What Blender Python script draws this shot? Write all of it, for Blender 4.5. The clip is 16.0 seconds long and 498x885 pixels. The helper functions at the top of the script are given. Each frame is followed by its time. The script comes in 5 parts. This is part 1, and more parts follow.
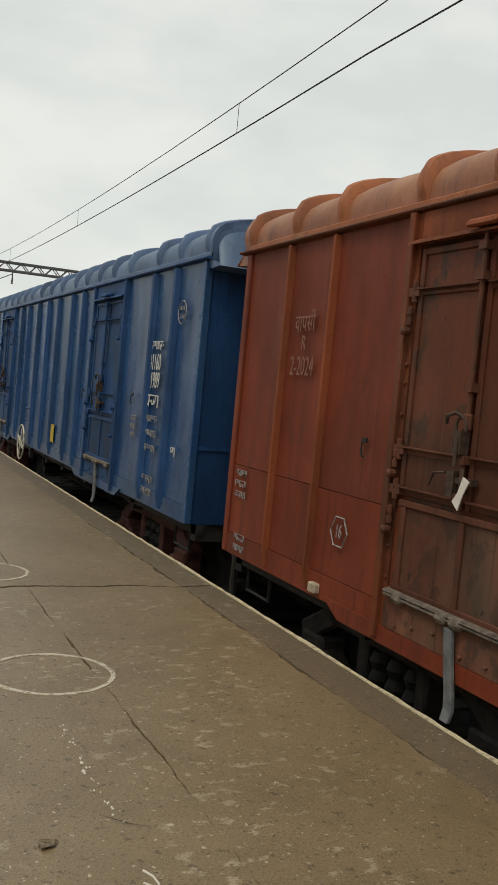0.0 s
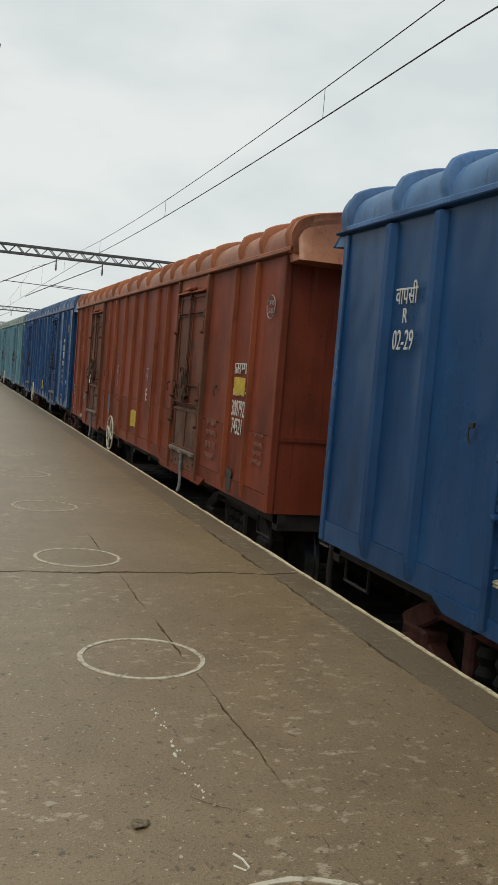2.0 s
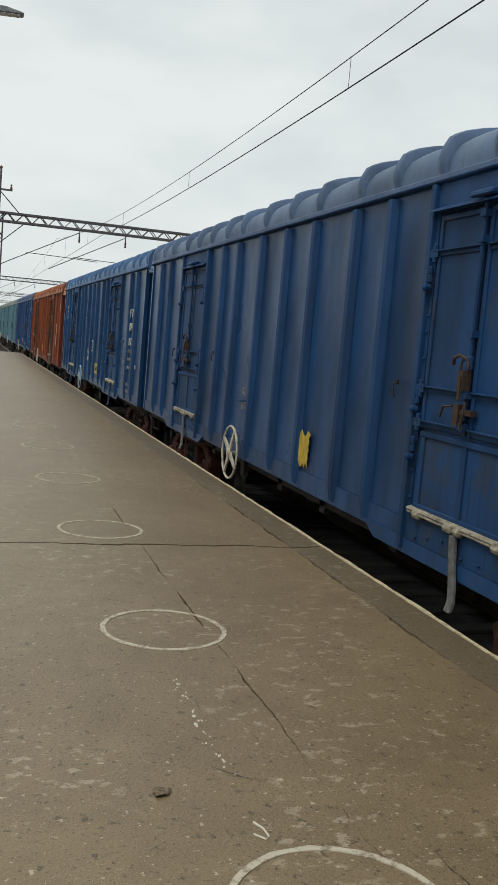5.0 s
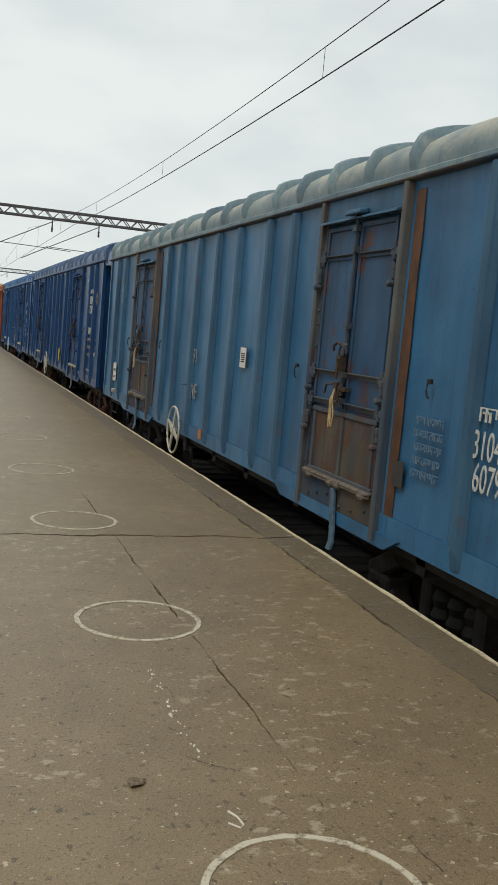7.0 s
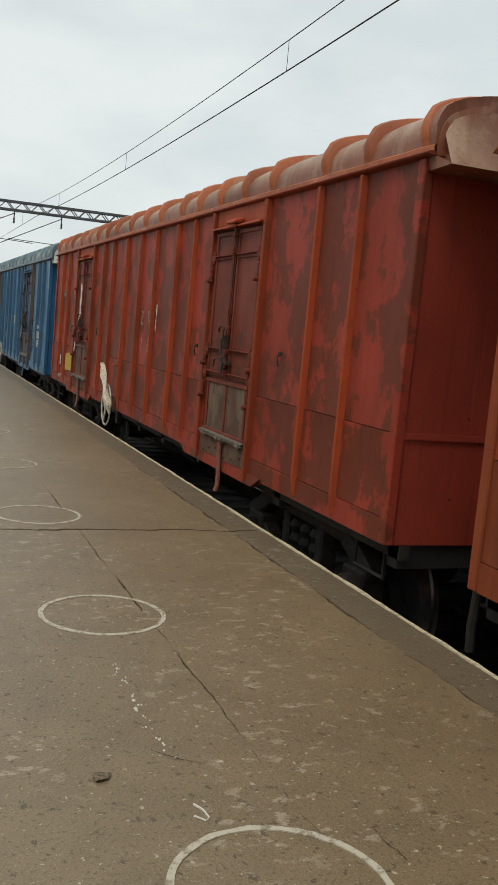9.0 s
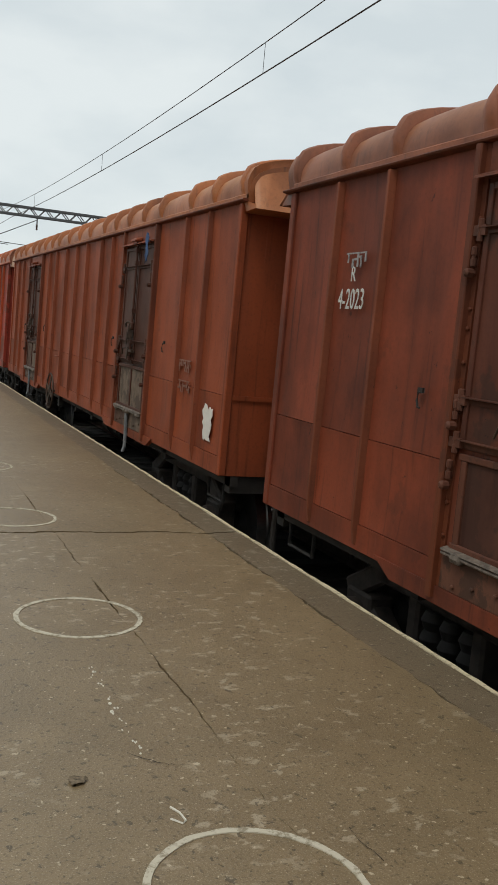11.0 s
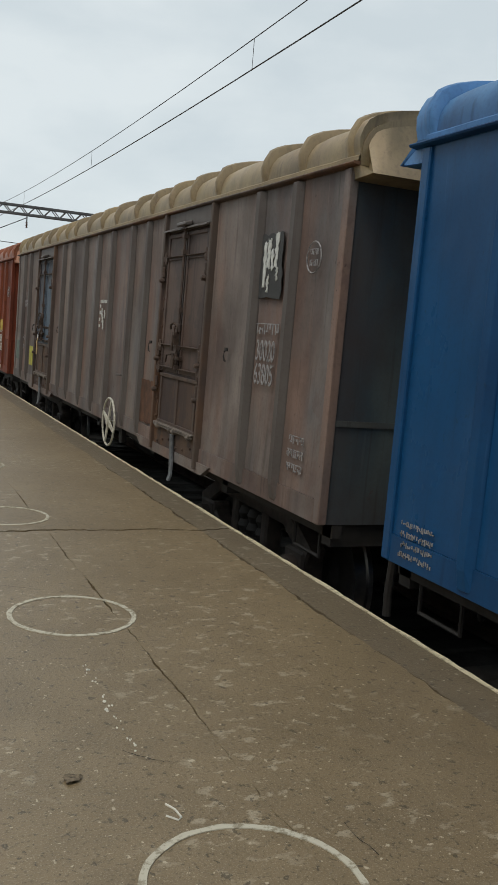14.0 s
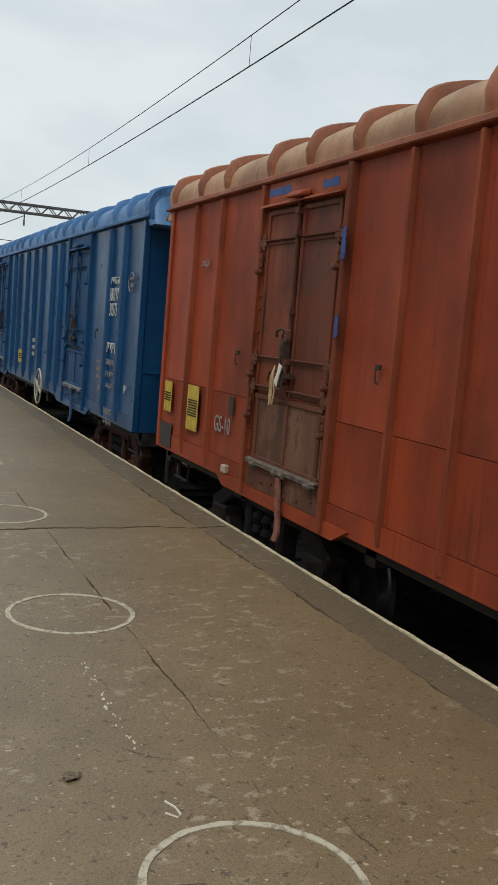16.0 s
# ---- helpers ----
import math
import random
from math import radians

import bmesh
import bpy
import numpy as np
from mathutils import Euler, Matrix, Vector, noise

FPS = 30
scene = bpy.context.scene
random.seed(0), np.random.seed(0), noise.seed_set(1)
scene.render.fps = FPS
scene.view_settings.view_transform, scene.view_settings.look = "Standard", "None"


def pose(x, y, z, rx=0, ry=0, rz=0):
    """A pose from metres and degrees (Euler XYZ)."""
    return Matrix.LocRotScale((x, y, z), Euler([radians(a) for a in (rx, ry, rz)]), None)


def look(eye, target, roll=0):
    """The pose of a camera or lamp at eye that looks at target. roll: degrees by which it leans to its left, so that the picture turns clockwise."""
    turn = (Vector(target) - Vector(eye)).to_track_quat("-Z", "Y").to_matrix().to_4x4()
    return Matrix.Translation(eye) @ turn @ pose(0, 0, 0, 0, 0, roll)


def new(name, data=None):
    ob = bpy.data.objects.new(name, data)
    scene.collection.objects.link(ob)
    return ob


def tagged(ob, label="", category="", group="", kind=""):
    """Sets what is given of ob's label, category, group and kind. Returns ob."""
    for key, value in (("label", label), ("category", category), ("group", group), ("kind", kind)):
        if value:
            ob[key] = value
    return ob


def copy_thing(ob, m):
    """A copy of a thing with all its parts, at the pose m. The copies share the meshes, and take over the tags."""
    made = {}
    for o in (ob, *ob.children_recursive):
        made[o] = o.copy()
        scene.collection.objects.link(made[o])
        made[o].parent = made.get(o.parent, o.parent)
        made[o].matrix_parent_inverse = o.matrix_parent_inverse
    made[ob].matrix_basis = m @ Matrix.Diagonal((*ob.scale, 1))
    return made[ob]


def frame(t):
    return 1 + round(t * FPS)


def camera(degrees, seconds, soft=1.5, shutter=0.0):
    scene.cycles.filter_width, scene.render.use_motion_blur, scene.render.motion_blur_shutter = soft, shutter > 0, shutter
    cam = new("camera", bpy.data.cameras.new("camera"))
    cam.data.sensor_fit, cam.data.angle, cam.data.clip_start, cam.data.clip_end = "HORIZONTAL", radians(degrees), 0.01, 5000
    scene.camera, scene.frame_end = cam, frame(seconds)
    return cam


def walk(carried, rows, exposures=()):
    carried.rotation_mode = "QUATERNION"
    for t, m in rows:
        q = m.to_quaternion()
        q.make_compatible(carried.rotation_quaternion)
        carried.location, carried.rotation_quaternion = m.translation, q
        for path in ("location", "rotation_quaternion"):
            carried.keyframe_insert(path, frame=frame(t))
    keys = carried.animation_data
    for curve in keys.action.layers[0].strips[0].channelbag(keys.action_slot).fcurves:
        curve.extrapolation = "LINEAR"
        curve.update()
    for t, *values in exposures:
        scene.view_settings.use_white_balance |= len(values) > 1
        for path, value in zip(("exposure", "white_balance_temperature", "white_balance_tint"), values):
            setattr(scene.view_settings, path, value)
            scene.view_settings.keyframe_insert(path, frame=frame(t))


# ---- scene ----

# ================= camera =================
EYE = 1.557
VIEWS = [
    (0.0, -23.92, -3.23, -5.31), (0.5, -20.64, -3.46, -4.74), (1.0, -19.16, -3.54, -4.72), (1.5, -18.63, -3.92, -4.74),
    (2.0, -18.47, -4.46, -4.66), (2.5, -18.22, -4.90, -4.58), (3.0, -17.89, -5.37, -4.57), (5.5, -17.00, -6.29, -4.92),
    (6.0, -17.55, -6.34, -4.97), (6.5, -18.11, -6.52, -5.05), (7.0, -18.64, -6.68, -5.02), (7.5, -19.35, -6.77, -5.03),
    (8.0, -20.12, -6.95, -5.05), (8.5, -20.56, -6.96, -5.09), (11.0, -22.32, -6.65, -5.29), (11.5, -22.86, -6.65, -5.15),
    (12.0, -23.02, -6.62, -4.98), (12.5, -22.99, -6.67, -4.98), (13.0, -22.97, -6.67, -4.90), (13.5, -22.93, -6.77, -4.91),
    (14.0, -22.86, -6.82, -4.88), (14.5, -22.84, -6.87, -4.94), (15.0, -22.80, -6.81, -4.81), (15.5, -22.81, -6.75, -4.67),
    (16.0, -22.99, -6.97, -4.72)]
cam = camera(30.41, 16.0, soft=0.65)
walk(cam, [(t, pose(0, 0, EYE, 90 + pitch, roll, yaw)) for t, yaw, pitch, roll in VIEWS],
     exposures=[(0.0, 0.12, 7650, 11), (3.0, 0.10, 7150, 10.5), (7.0, 0.15, 7250, 10.5), (11.0, 0.10, 7000, 10), (13.5, 0.08, 6950, 10), (14.8, -0.04, 6650, 9.5), (16.0, 0.07, 6880, 10)])

# ================= sky and sun =================
world = bpy.data.worlds.new("overcast_sky")
scene.world = world
world.use_nodes = True
wn, wl = world.node_tree.nodes, world.node_tree.links
wn.clear()
w_out, w_bg = wn.new("ShaderNodeOutputWorld"), wn.new("ShaderNodeBackground")
w_sky = wn.new("ShaderNodeTexSky")
w_sky.sky_type, w_sky.sun_disc = "NISHITA", False
w_sky.sun_elevation, w_sky.sun_rotation = radians(60), radians(243)
w_scale = wn.new("ShaderNodeVectorMath")
w_scale.operation = "SCALE"
w_scale.inputs["Scale"].default_value = 0.10
w_coord, w_map, w_noise, w_ramp, w_mix = (wn.new("ShaderNodeTexCoord"), wn.new("ShaderNodeMapping"), wn.new("ShaderNodeTexNoise"),
                                          wn.new("ShaderNodeValToRGB"), wn.new("ShaderNodeMix"))
w_map.inputs["Scale"].default_value = (2.2, 2.2, 5.0)
w_noise.inputs["Scale"].default_value, w_noise.inputs["Detail"].default_value = 2.0, 7
w_noise.inputs["Roughness"].default_value = 0.5
w_ramp.color_ramp.elements[0].position, w_ramp.color_ramp.elements[1].position = 0.38, 0.64
w_ramp.color_ramp.elements[0].color = (0.605, 0.700, 0.770, 1)
w_ramp.color_ramp.elements[1].color = (0.725, 0.812, 0.870, 1)
w_mix.data_type = "RGBA"
w_mix.inputs["Factor"].default_value = 0.92
wl.new(w_coord.outputs["Generated"], w_map.inputs["Vector"])
wl.new(w_map.outputs["Vector"], w_noise.inputs["Vector"])
wl.new(w_noise.outputs["Fac"], w_ramp.inputs["Fac"])
wl.new(w_sky.outputs["Color"], w_scale.inputs[0])
wl.new(w_scale.outputs["Vector"], w_mix.inputs["A"])
wl.new(w_ramp.outputs["Color"], w_mix.inputs["B"])
wl.new(w_mix.outputs["Result"], w_bg.inputs["Color"])
w_bg.inputs["Strength"].default_value = 1.0
wl.new(w_bg.outputs["Background"], w_out.inputs["Surface"])
sun_data = bpy.data.lights.new("sun", "SUN")
sun_data.energy, sun_data.angle, sun_data.color = 1.05, radians(18), (1.0, 0.94, 0.84)
sun = new("sun", sun_data)
sun.matrix_world = look((-8, -3, 15), (0, 1, 0))

# ================= materials =================


def nodes_of(name):
    m = bpy.data.materials.new(name)
    m.use_nodes = True
    n, l = m.node_tree.nodes, m.node_tree.links
    return m, n, l, n["Principled BSDF"]


def coords(n, l, scale=(1, 1, 1), spread=True):
    """Object coordinates, moved by each object's own random amount."""
    tc, mp = n.new("ShaderNodeTexCoord"), n.new("ShaderNodeMapping")
    mp.inputs["Scale"].default_value = scale
    l.new(tc.outputs["Object"], mp.inputs["Vector"])
    if spread:
        info, mul = n.new("ShaderNodeObjectInfo"), n.new("ShaderNodeVectorMath")
        mul.operation = "SCALE"
        mul.inputs[0].default_value = (37.0, 53.0, 71.0)
        l.new(info.outputs["Random"], mul.inputs["Scale"])
        l.new(mul.outputs["Vector"], mp.inputs["Location"])
    return mp.outputs["Vector"]


def grain(n, l, vec, scale, detail=4, rough=0.55):
    t = n.new("ShaderNodeTexNoise")
    t.inputs["Scale"].default_value, t.inputs["Detail"].default_value, t.inputs["Roughness"].default_value = scale, detail, rough
    l.new(vec, t.inputs["Vector"])
    return t.outputs["Fac"]


def band(n, l, value, low, high):
    r = n.new("ShaderNodeMapRange")
    r.inputs["From Min"].default_value, r.inputs["From Max"].default_value = low, high
    l.new(value, r.inputs["Value"])
    return r.outputs["Result"]


def blend(n, l, fac, a, b):
    m = n.new("ShaderNodeMix")
    m.data_type = "RGBA"
    for key, v in (("Factor", fac), ("A", a), ("B", b)):
        if isinstance(v, (int, float)):
            m.inputs[key].default_value = v
        elif isinstance(v, tuple):
            m.inputs[key].default_value = (*v, 1)
        else:
            l.new(v, m.inputs[key])
    return m.outputs["Result"]


def times_(n, l, value, k):
    m = n.new("ShaderNodeMath")
    m.operation = "MULTIPLY"
    l.new(value, m.inputs[0])
    m.inputs[1].default_value = k
    return m.outputs["Value"]


def bump(n, l, bsdf, height, strength, distance=0.01):
    b = n.new("ShaderNodeBump")
    b.inputs["Strength"].default_value, b.inputs["Distance"].default_value = strength, distance
    l.new(height, b.inputs["Height"])
    l.new(b.outputs["Normal"], bsdf.inputs["Normal"])


def paint(name, base, dark, rust, worn=0.25, streak=0.35, gloss=0.42, patch=0.62, shine=0.5, tints=(), size=3.1, dust_sheen=None):
    """Weathered wagon paint: fading, other coats showing through, run-down streaks, rust blooms, chips and grime."""
    m, n, l, b = nodes_of(name)
    wide = grain(n, l, coords(n, l), 1.3, 3)
    col = blend(n, l, times_(n, l, band(n, l, wide, 0.35, 0.7), 0.6), base, tuple(min(1, c * 1.35 + 0.008) for c in base))
    for k, (shade, amount) in enumerate(tints):
        veil = grain(n, l, coords(n, l, (0.8 + 0.3 * k, 0.8 + 0.3 * k, 0.35)), 1.1 + 0.4 * k, 6, 0.6)
        col = blend(n, l, times_(n, l, band(n, l, veil, 0.46, 0.62), amount), col, shade)
    runs = grain(n, l, coords(n, l, (2.0, 2.0, 0.22)), 2.2, 5)
    col = blend(n, l, times_(n, l, band(n, l, runs, 0.45, 0.75), streak), col, dark)
    spots = grain(n, l, coords(n, l, (1, 1, 0.8)), size, 8, 0.66)
    col = blend(n, l, times_(n, l, band(n, l, spots, patch, patch + 0.04), worn), col, rust)
    mott = grain(n, l, coords(n, l, (1, 1, 0.7)), 0.9, 6, 0.62)
    col = blend(n, l, times_(n, l, band(n, l, mott, 0.46, 0.68), min(1.0, streak * 1.5)), col, dark)
    drips = grain(n, l, coords(n, l, (9, 9, 0.35)), 2.0, 4)
    col = blend(n, l, times_(n, l, band(n, l, drips, 0.58, 0.72), min(1.0, streak * 1.1)), col, tuple(c * 0.75 for c in dark))
    pale = grain(n, l, coords(n, l, (14, 14, 0.6)), 1.6, 4)
    col = blend(n, l, times_(n, l, band(n, l, pale, 0.66, 0.74), 0.22), col, tuple(min(1, c * 1.4 + 0.05) for c in base))
    chips = grain(n, l, coords(n, l, (1, 1, 0.7)), 13, 6, 0.7)
    col = blend(n, l, times_(n, l, band(n, l, chips, 0.665, 0.69), min(0.9, 0.35 + worn)), col, tuple(c * 0.6 for c in rust))
    # paler upward faces: dust and the roof's bright sheen painted together in the colour
    if dust_sheen:
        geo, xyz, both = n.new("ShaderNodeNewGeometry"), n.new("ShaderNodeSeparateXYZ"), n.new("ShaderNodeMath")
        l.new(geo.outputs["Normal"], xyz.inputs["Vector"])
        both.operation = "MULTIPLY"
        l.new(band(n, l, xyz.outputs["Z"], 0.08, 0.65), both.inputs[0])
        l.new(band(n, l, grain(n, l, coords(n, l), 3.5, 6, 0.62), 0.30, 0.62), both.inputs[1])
        col = blend(n, l, times_(n, l, both.outputs["Value"], dust_sheen[1]), col, dust_sheen[0])
    fine = grain(n, l, coords(n, l), 38, 3)
    col = blend(n, l, times_(n, l, band(n, l, fine, 0.5, 0.8), 0.28), col, dark)
    l.new(col, b.inputs["Base Color"])
    r = n.new("ShaderNodeMapRange")
    r.inputs["To Min"].default_value, r.inputs["To Max"].default_value = gloss - 0.08, gloss + 0.25
    l.new(mott, r.inputs["Value"])
    l.new(r.outputs["Result"], b.inputs["Roughness"])
    b.inputs["Specular IOR Level"].default_value = shine
    bump(n, l, b, grain(n, l, coords(n, l, (1, 1, 0.7)), 1.5, 2), 0.5, 0.06)
    return m


def plain(name, base, rough=0.6, metal=0.0, vary=0.3, scale=8.0, relief=0.2):
    m, n, l, b = nodes_of(name)
    v = coords(n, l)
    g = grain(n, l, v, scale, 5)
    col = blend(n, l, band(n, l, g, 0.3, 0.7), tuple(c * (1 - vary) for c in base), tuple(min(1, c * (1 + vary)) for c in base))
    l.new(col, b.inputs["Base Color"])
    b.inputs["Roughness"].default_value, b.inputs["Metallic"].default_value = rough, metal
    bump(n, l, b, grain(n, l, v, scale * 5, 4), relief, 0.004)
    return m


def concrete(name, base, warm, pale):
    """Dusty old platform concrete: broad stains, ragged pale scuffs, dark specks and pits, sandy grain."""
    m, n, l, b = nodes_of(name)
    v = coords(n, l, spread=False)
    broad = grain(n, l, v, 0.55, 4)
    mid = grain(n, l, v, 4.0, 6, 0.6)
    col = blend(n, l, band(n, l, broad, 0.3, 0.7), base, warm)
    col = blend(n, l, times_(n, l, band(n, l, mid, 0.42, 0.72), 0.5), col, tuple(c * 0.70 for c in base))
    dust_light = grain(n, l, v, 1.7, 5, 0.6)
    col = blend(n, l, times_(n, l, band(n, l, dust_light, 0.55, 0.75), 0.35), col, tuple(c * 1.25 for c in warm))

    def gated(fleck, gate):
        mul = n.new("ShaderNodeMath")
        mul.operation = "MULTIPLY"
        l.new(fleck, mul.inputs[0])
        l.new(gate, mul.inputs[1])
        return mul.outputs["Value"]
    scuff = grain(n, l, coords(n, l, (0.8, 1.1, 1), False), 12.5, 5, 0.62)
    gate = band(n, l, grain(n, l, v, 0.9, 2), 0.45, 0.56)
    col = blend(n, l, times_(n, l, gated(band(n, l, scuff, 0.575, 0.62), gate), 0.55), col, pale)
    chip = grain(n, l, v, 34, 3, 0.5)
    col = blend(n, l, times_(n, l, band(n, l, chip, 0.665, 0.69), 0.75), col, tuple(min(1, c * 1.2) for c in pale))
    speck = grain(n, l, coords(n, l, (1.0, 0.8, 1), False), 24, 4, 0.6)
    col = blend(n, l, times_(n, l, band(n, l, speck, 0.615, 0.65), 0.8), col, tuple(c * 0.33 for c in base))
    pits = grain(n, l, v, 60, 3, 0.6)
    col = blend(n, l, times_(n, l, band(n, l, pits, 0.57, 0.67), 0.75), col, tuple(c * 0.4 for c in base))
    sand = grain(n, l, v, 170, 2)
    col = blend(n, l, times_(n, l, band(n, l, sand, 0.56, 0.72), 0.5), col, pale)
    l.new(col, b.inputs["Base Color"])
    b.inputs["Roughness"].default_value = 0.42
    add = n.new("ShaderNodeMath")
    add.operation = "ADD"
    l.new(mid, add.inputs[0])
    l.new(pits, add.inputs[1])
    bump(n, l, b, add.outputs["Value"], 0.4, 0.007)
    return m


def worn_paint(name, base, gap):
    """Road paint scuffed through in flecks."""
    m, n, l, b = nodes_of(name)
    v = coords(n, l)
    col = blend(n, l, band(n, l, grain(n, l, v, 26, 6, 0.7), 0.49, 0.60), base, gap)
    l.new(col, b.inputs["Base Color"])
    b.inputs["Roughness"].default_value = 0.8
    return m


CONCRETE = concrete("platform_concrete", (0.192, 0.138, 0.075), (0.245, 0.180, 0.102), (0.47, 0.40, 0.29))
COPING = concrete("coping_concrete", (0.140, 0.106, 0.066), (0.180, 0.139, 0.090), (0.42, 0.38, 0.30))
NOSING = worn_paint("edge_worn_pale", (0.60, 0.53, 0.36), (0.34, 0.29, 0.20))
CIRCLE = worn_paint("circle_whitewash", (0.53, 0.49, 0.39), (0.28, 0.24, 0.17))
JOINT = plain("joint_dirt", (0.035, 0.029, 0.022), 0.95)
# ballast and sleepers near black: the shade under the train put into their colour
BALLAST = plain("ballast_shade_dark", (0.022, 0.020, 0.018), 0.95, 0, 0.6, 14, 0.9)
EARTH = plain("trackside_earth", (0.17, 0.14, 0.10), 0.95, 0, 0.35, 0.4, 0.4)
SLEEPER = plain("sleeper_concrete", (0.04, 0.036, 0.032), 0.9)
RAIL = plain("rail_steel", (0.20, 0.15, 0.12), 0.5, 0.7)
GRIME = plain("underframe_grime", (0.020, 0.017, 0.015), 0.75, 0, 0.4)
BOGIE = plain("bogie_red_oxide", (0.13, 0.045, 0.032), 0.75, 0, 0.5, 10)
BOGIE_DARK = plain("bogie_black_grease", (0.045, 0.034, 0.028), 0.7, 0, 0.5, 10)
TYRE = plain("wheel_tread_steel", (0.45, 0.44, 0.43), 0.3, 1.0, 0.2)
WHEEL_WHITE = plain("handwheel_offwhite", (0.50, 0.48, 0.40), 0.55, 0, 0.3, 20)
WHEEL_BLUE = plain("handwheel_pale_blue", (0.30, 0.45, 0.52), 0.5, 0, 0.25, 20)
IRON = plain("rusty_iron", (0.062, 0.040, 0.029), 0.7, 0.2, 0.5, 25)
STEEL_GREY = plain("galvanised_mast", (0.10, 0.10, 0.105), 0.6, 0.4)
WIRE = plain("copper_wire_dark", (0.05, 0.045, 0.045), 0.6, 0.5, 0.1)
PORCELAIN = plain("brown_insulator", (0.10, 0.05, 0.035), 0.3)
LETTER = worn_paint("stencil_white", (0.60, 0.61, 0.58), (0.42, 0.43, 0.42))
LETTER_GHOST = worn_paint("stencil_ghost", (0.24, 0.115, 0.085), (0.20, 0.085, 0.055))
LETTER_DIM = worn_paint("stencil_faded", (0.31, 0.30, 0.30), (0.14, 0.135, 0.14))
CARD_WHITE = plain("paper_white", (0.72, 0.70, 0.66), 0.8, 0, 0.08)
CARD_YELLOW = plain("yellow_board_paint", (0.50, 0.36, 0.05), 0.7, 0, 0.25, 12)
TAR = plain("black_patch_paint", (0.035, 0.035, 0.035), 0.6)
ROPE = plain("straw_rope", (0.45, 0.33, 0.18), 0.9, 0, 0.3, 40)
LAMP_SHELL = plain("lamp_shell_grey", (0.22, 0.23, 0.24), 0.4, 0.3)
LAMP_GLASS = plain("lamp_glass_pale", (0.55, 0.57, 0.58), 0.2)
STAIN_RUST = plain("rust_run", (0.095, 0.042, 0.022), 0.75, 0, 0.5, 7)
INK = plain("print_ink", (0.06, 0.06, 0.10), 0.7)

# ================= mesh helpers =================


def box(bm, x0, x1, y0, y1, z0, z1):
    v = [bm.verts.new((x, y, z)) for z in (z0, z1) for y in (y0, y1) for x in (x0, x1)]
    for f in ((0, 2, 3, 1), (4, 5, 7, 6), (0, 1, 5, 4), (2, 6, 7, 3), (0, 4, 6, 2), (1, 3, 7, 5)):
        bm.faces.new([v[i] for i in f])
    return v


def prism(bm, outline, axis, a, b):
    """A closed outline of (u, v) pushed from a to b along the axis x, y or z."""
    put = {"x": lambda u, v, w: (w, u, v), "y": lambda u, v, w: (u, w, v), "z": lambda u, v, w: (u, v, w)}[axis]
    lo, hi = [bm.verts.new(put(u, v, a)) for u, v in outline], [bm.verts.new(put(u, v, b)) for u, v in outline]
    n = len(outline)
    bm.faces.new(lo)
    bm.faces.new(hi)
    for i in range(n):
        bm.faces.new((lo[i], lo[(i + 1) % n], hi[(i + 1) % n], hi[i]))


def tube(bm, points, r, sides=8, closed=False):
    """A round bar along points."""
    pts = [Vector(p) for p in points]
    rings = []
    n = len(pts)
    for i, p in enumerate(pts):
        a = pts[(i - 1) % n] if (closed or i) else p
        c = pts[(i + 1) % n] if (closed or i < n - 1) else p
        d = (c - a).normalized()
        side = d.cross(Vector((0, 0, 1)) if abs(d.z) < 0.9 else Vector((1, 0, 0))).normalized()
        up = side.cross(d)
        rings.append([bm.verts.new(p + r * (math.cos(2 * math.pi * k / sides) * side + math.sin(2 * math.pi * k / sides) * up)) for k in range(sides)])
    for i in range(n if closed else n - 1):
        a, c = rings[i], rings[(i + 1) % n]
        for k in range(sides):
            bm.faces.new((a[k], a[(k + 1) % sides], c[(k + 1) % sides], c[k]))
    if not closed:
        bm.faces.new(rings[0][::-1])
        bm.faces.new(rings[-1])


def lathe(bm, profile, axis="x", sides=24, centre=(0, 0, 0)):
    """A turned solid; profile of (along, radius)."""
    rings = []
    for w, r in profile:
        ring = []
        for k in range(sides):
            u, v = r * math.cos(2 * math.pi * k / sides), r * math.sin(2 * math.pi * k / sides)
            p = {"x": (w, u, v), "y": (u, w, v), "z": (u, v, w)}[axis]
            ring.append(bm.verts.new(Vector(p) + Vector(centre)))
        rings.append(ring)
    for a, c in zip(rings, rings[1:]):
        for k in range(sides):
            bm.faces.new((a[k], a[(k + 1) % sides], c[(k + 1) % sides], c[k]))
    bm.faces.new(rings[0][::-1])
    bm.faces.new(rings[-1])


MESHES = {}


def mesh_of(key, build, smooth=False, bevel=0.0):
    """One mesh for all alike parts."""
    if key not in MESHES:
        bm = bmesh.new()
        build(bm)
        bmesh.ops.recalc_face_normals(bm, faces=bm.faces)
        if bevel:
            bmesh.ops.bevel(bm, geom=[e for e in bm.edges if e.calc_face_angle(0) > 0.6], offset=bevel, segments=1, affect="EDGES")
        me = bpy.data.meshes.new(key)
        bm.to_mesh(me)
        bm.free()
        me.materials.append(None)
        if smooth:
            me.shade_smooth()
            me.set_sharp_from_angle(angle=radians(40))
        MESHES[key] = me
    return MESHES[key]


def piece(name, key, build, material, parent=None, at=None, label="", smooth=False, bevel=0.0):
    ob = new(name, mesh_of(key, build, smooth, bevel))
    ob.material_slots[0].link = "OBJECT"
    ob.material_slots[0].material = material
    if parent is not None:
        ob.parent = parent
    if at is not None:
        ob.matrix_basis = at
    if label:
        ob["label"] = label
    return ob


# ================= ground, track and platform =================
RAIL_Z = -0.84
TRACK_X = 4.485
EDGE_X = 2.82


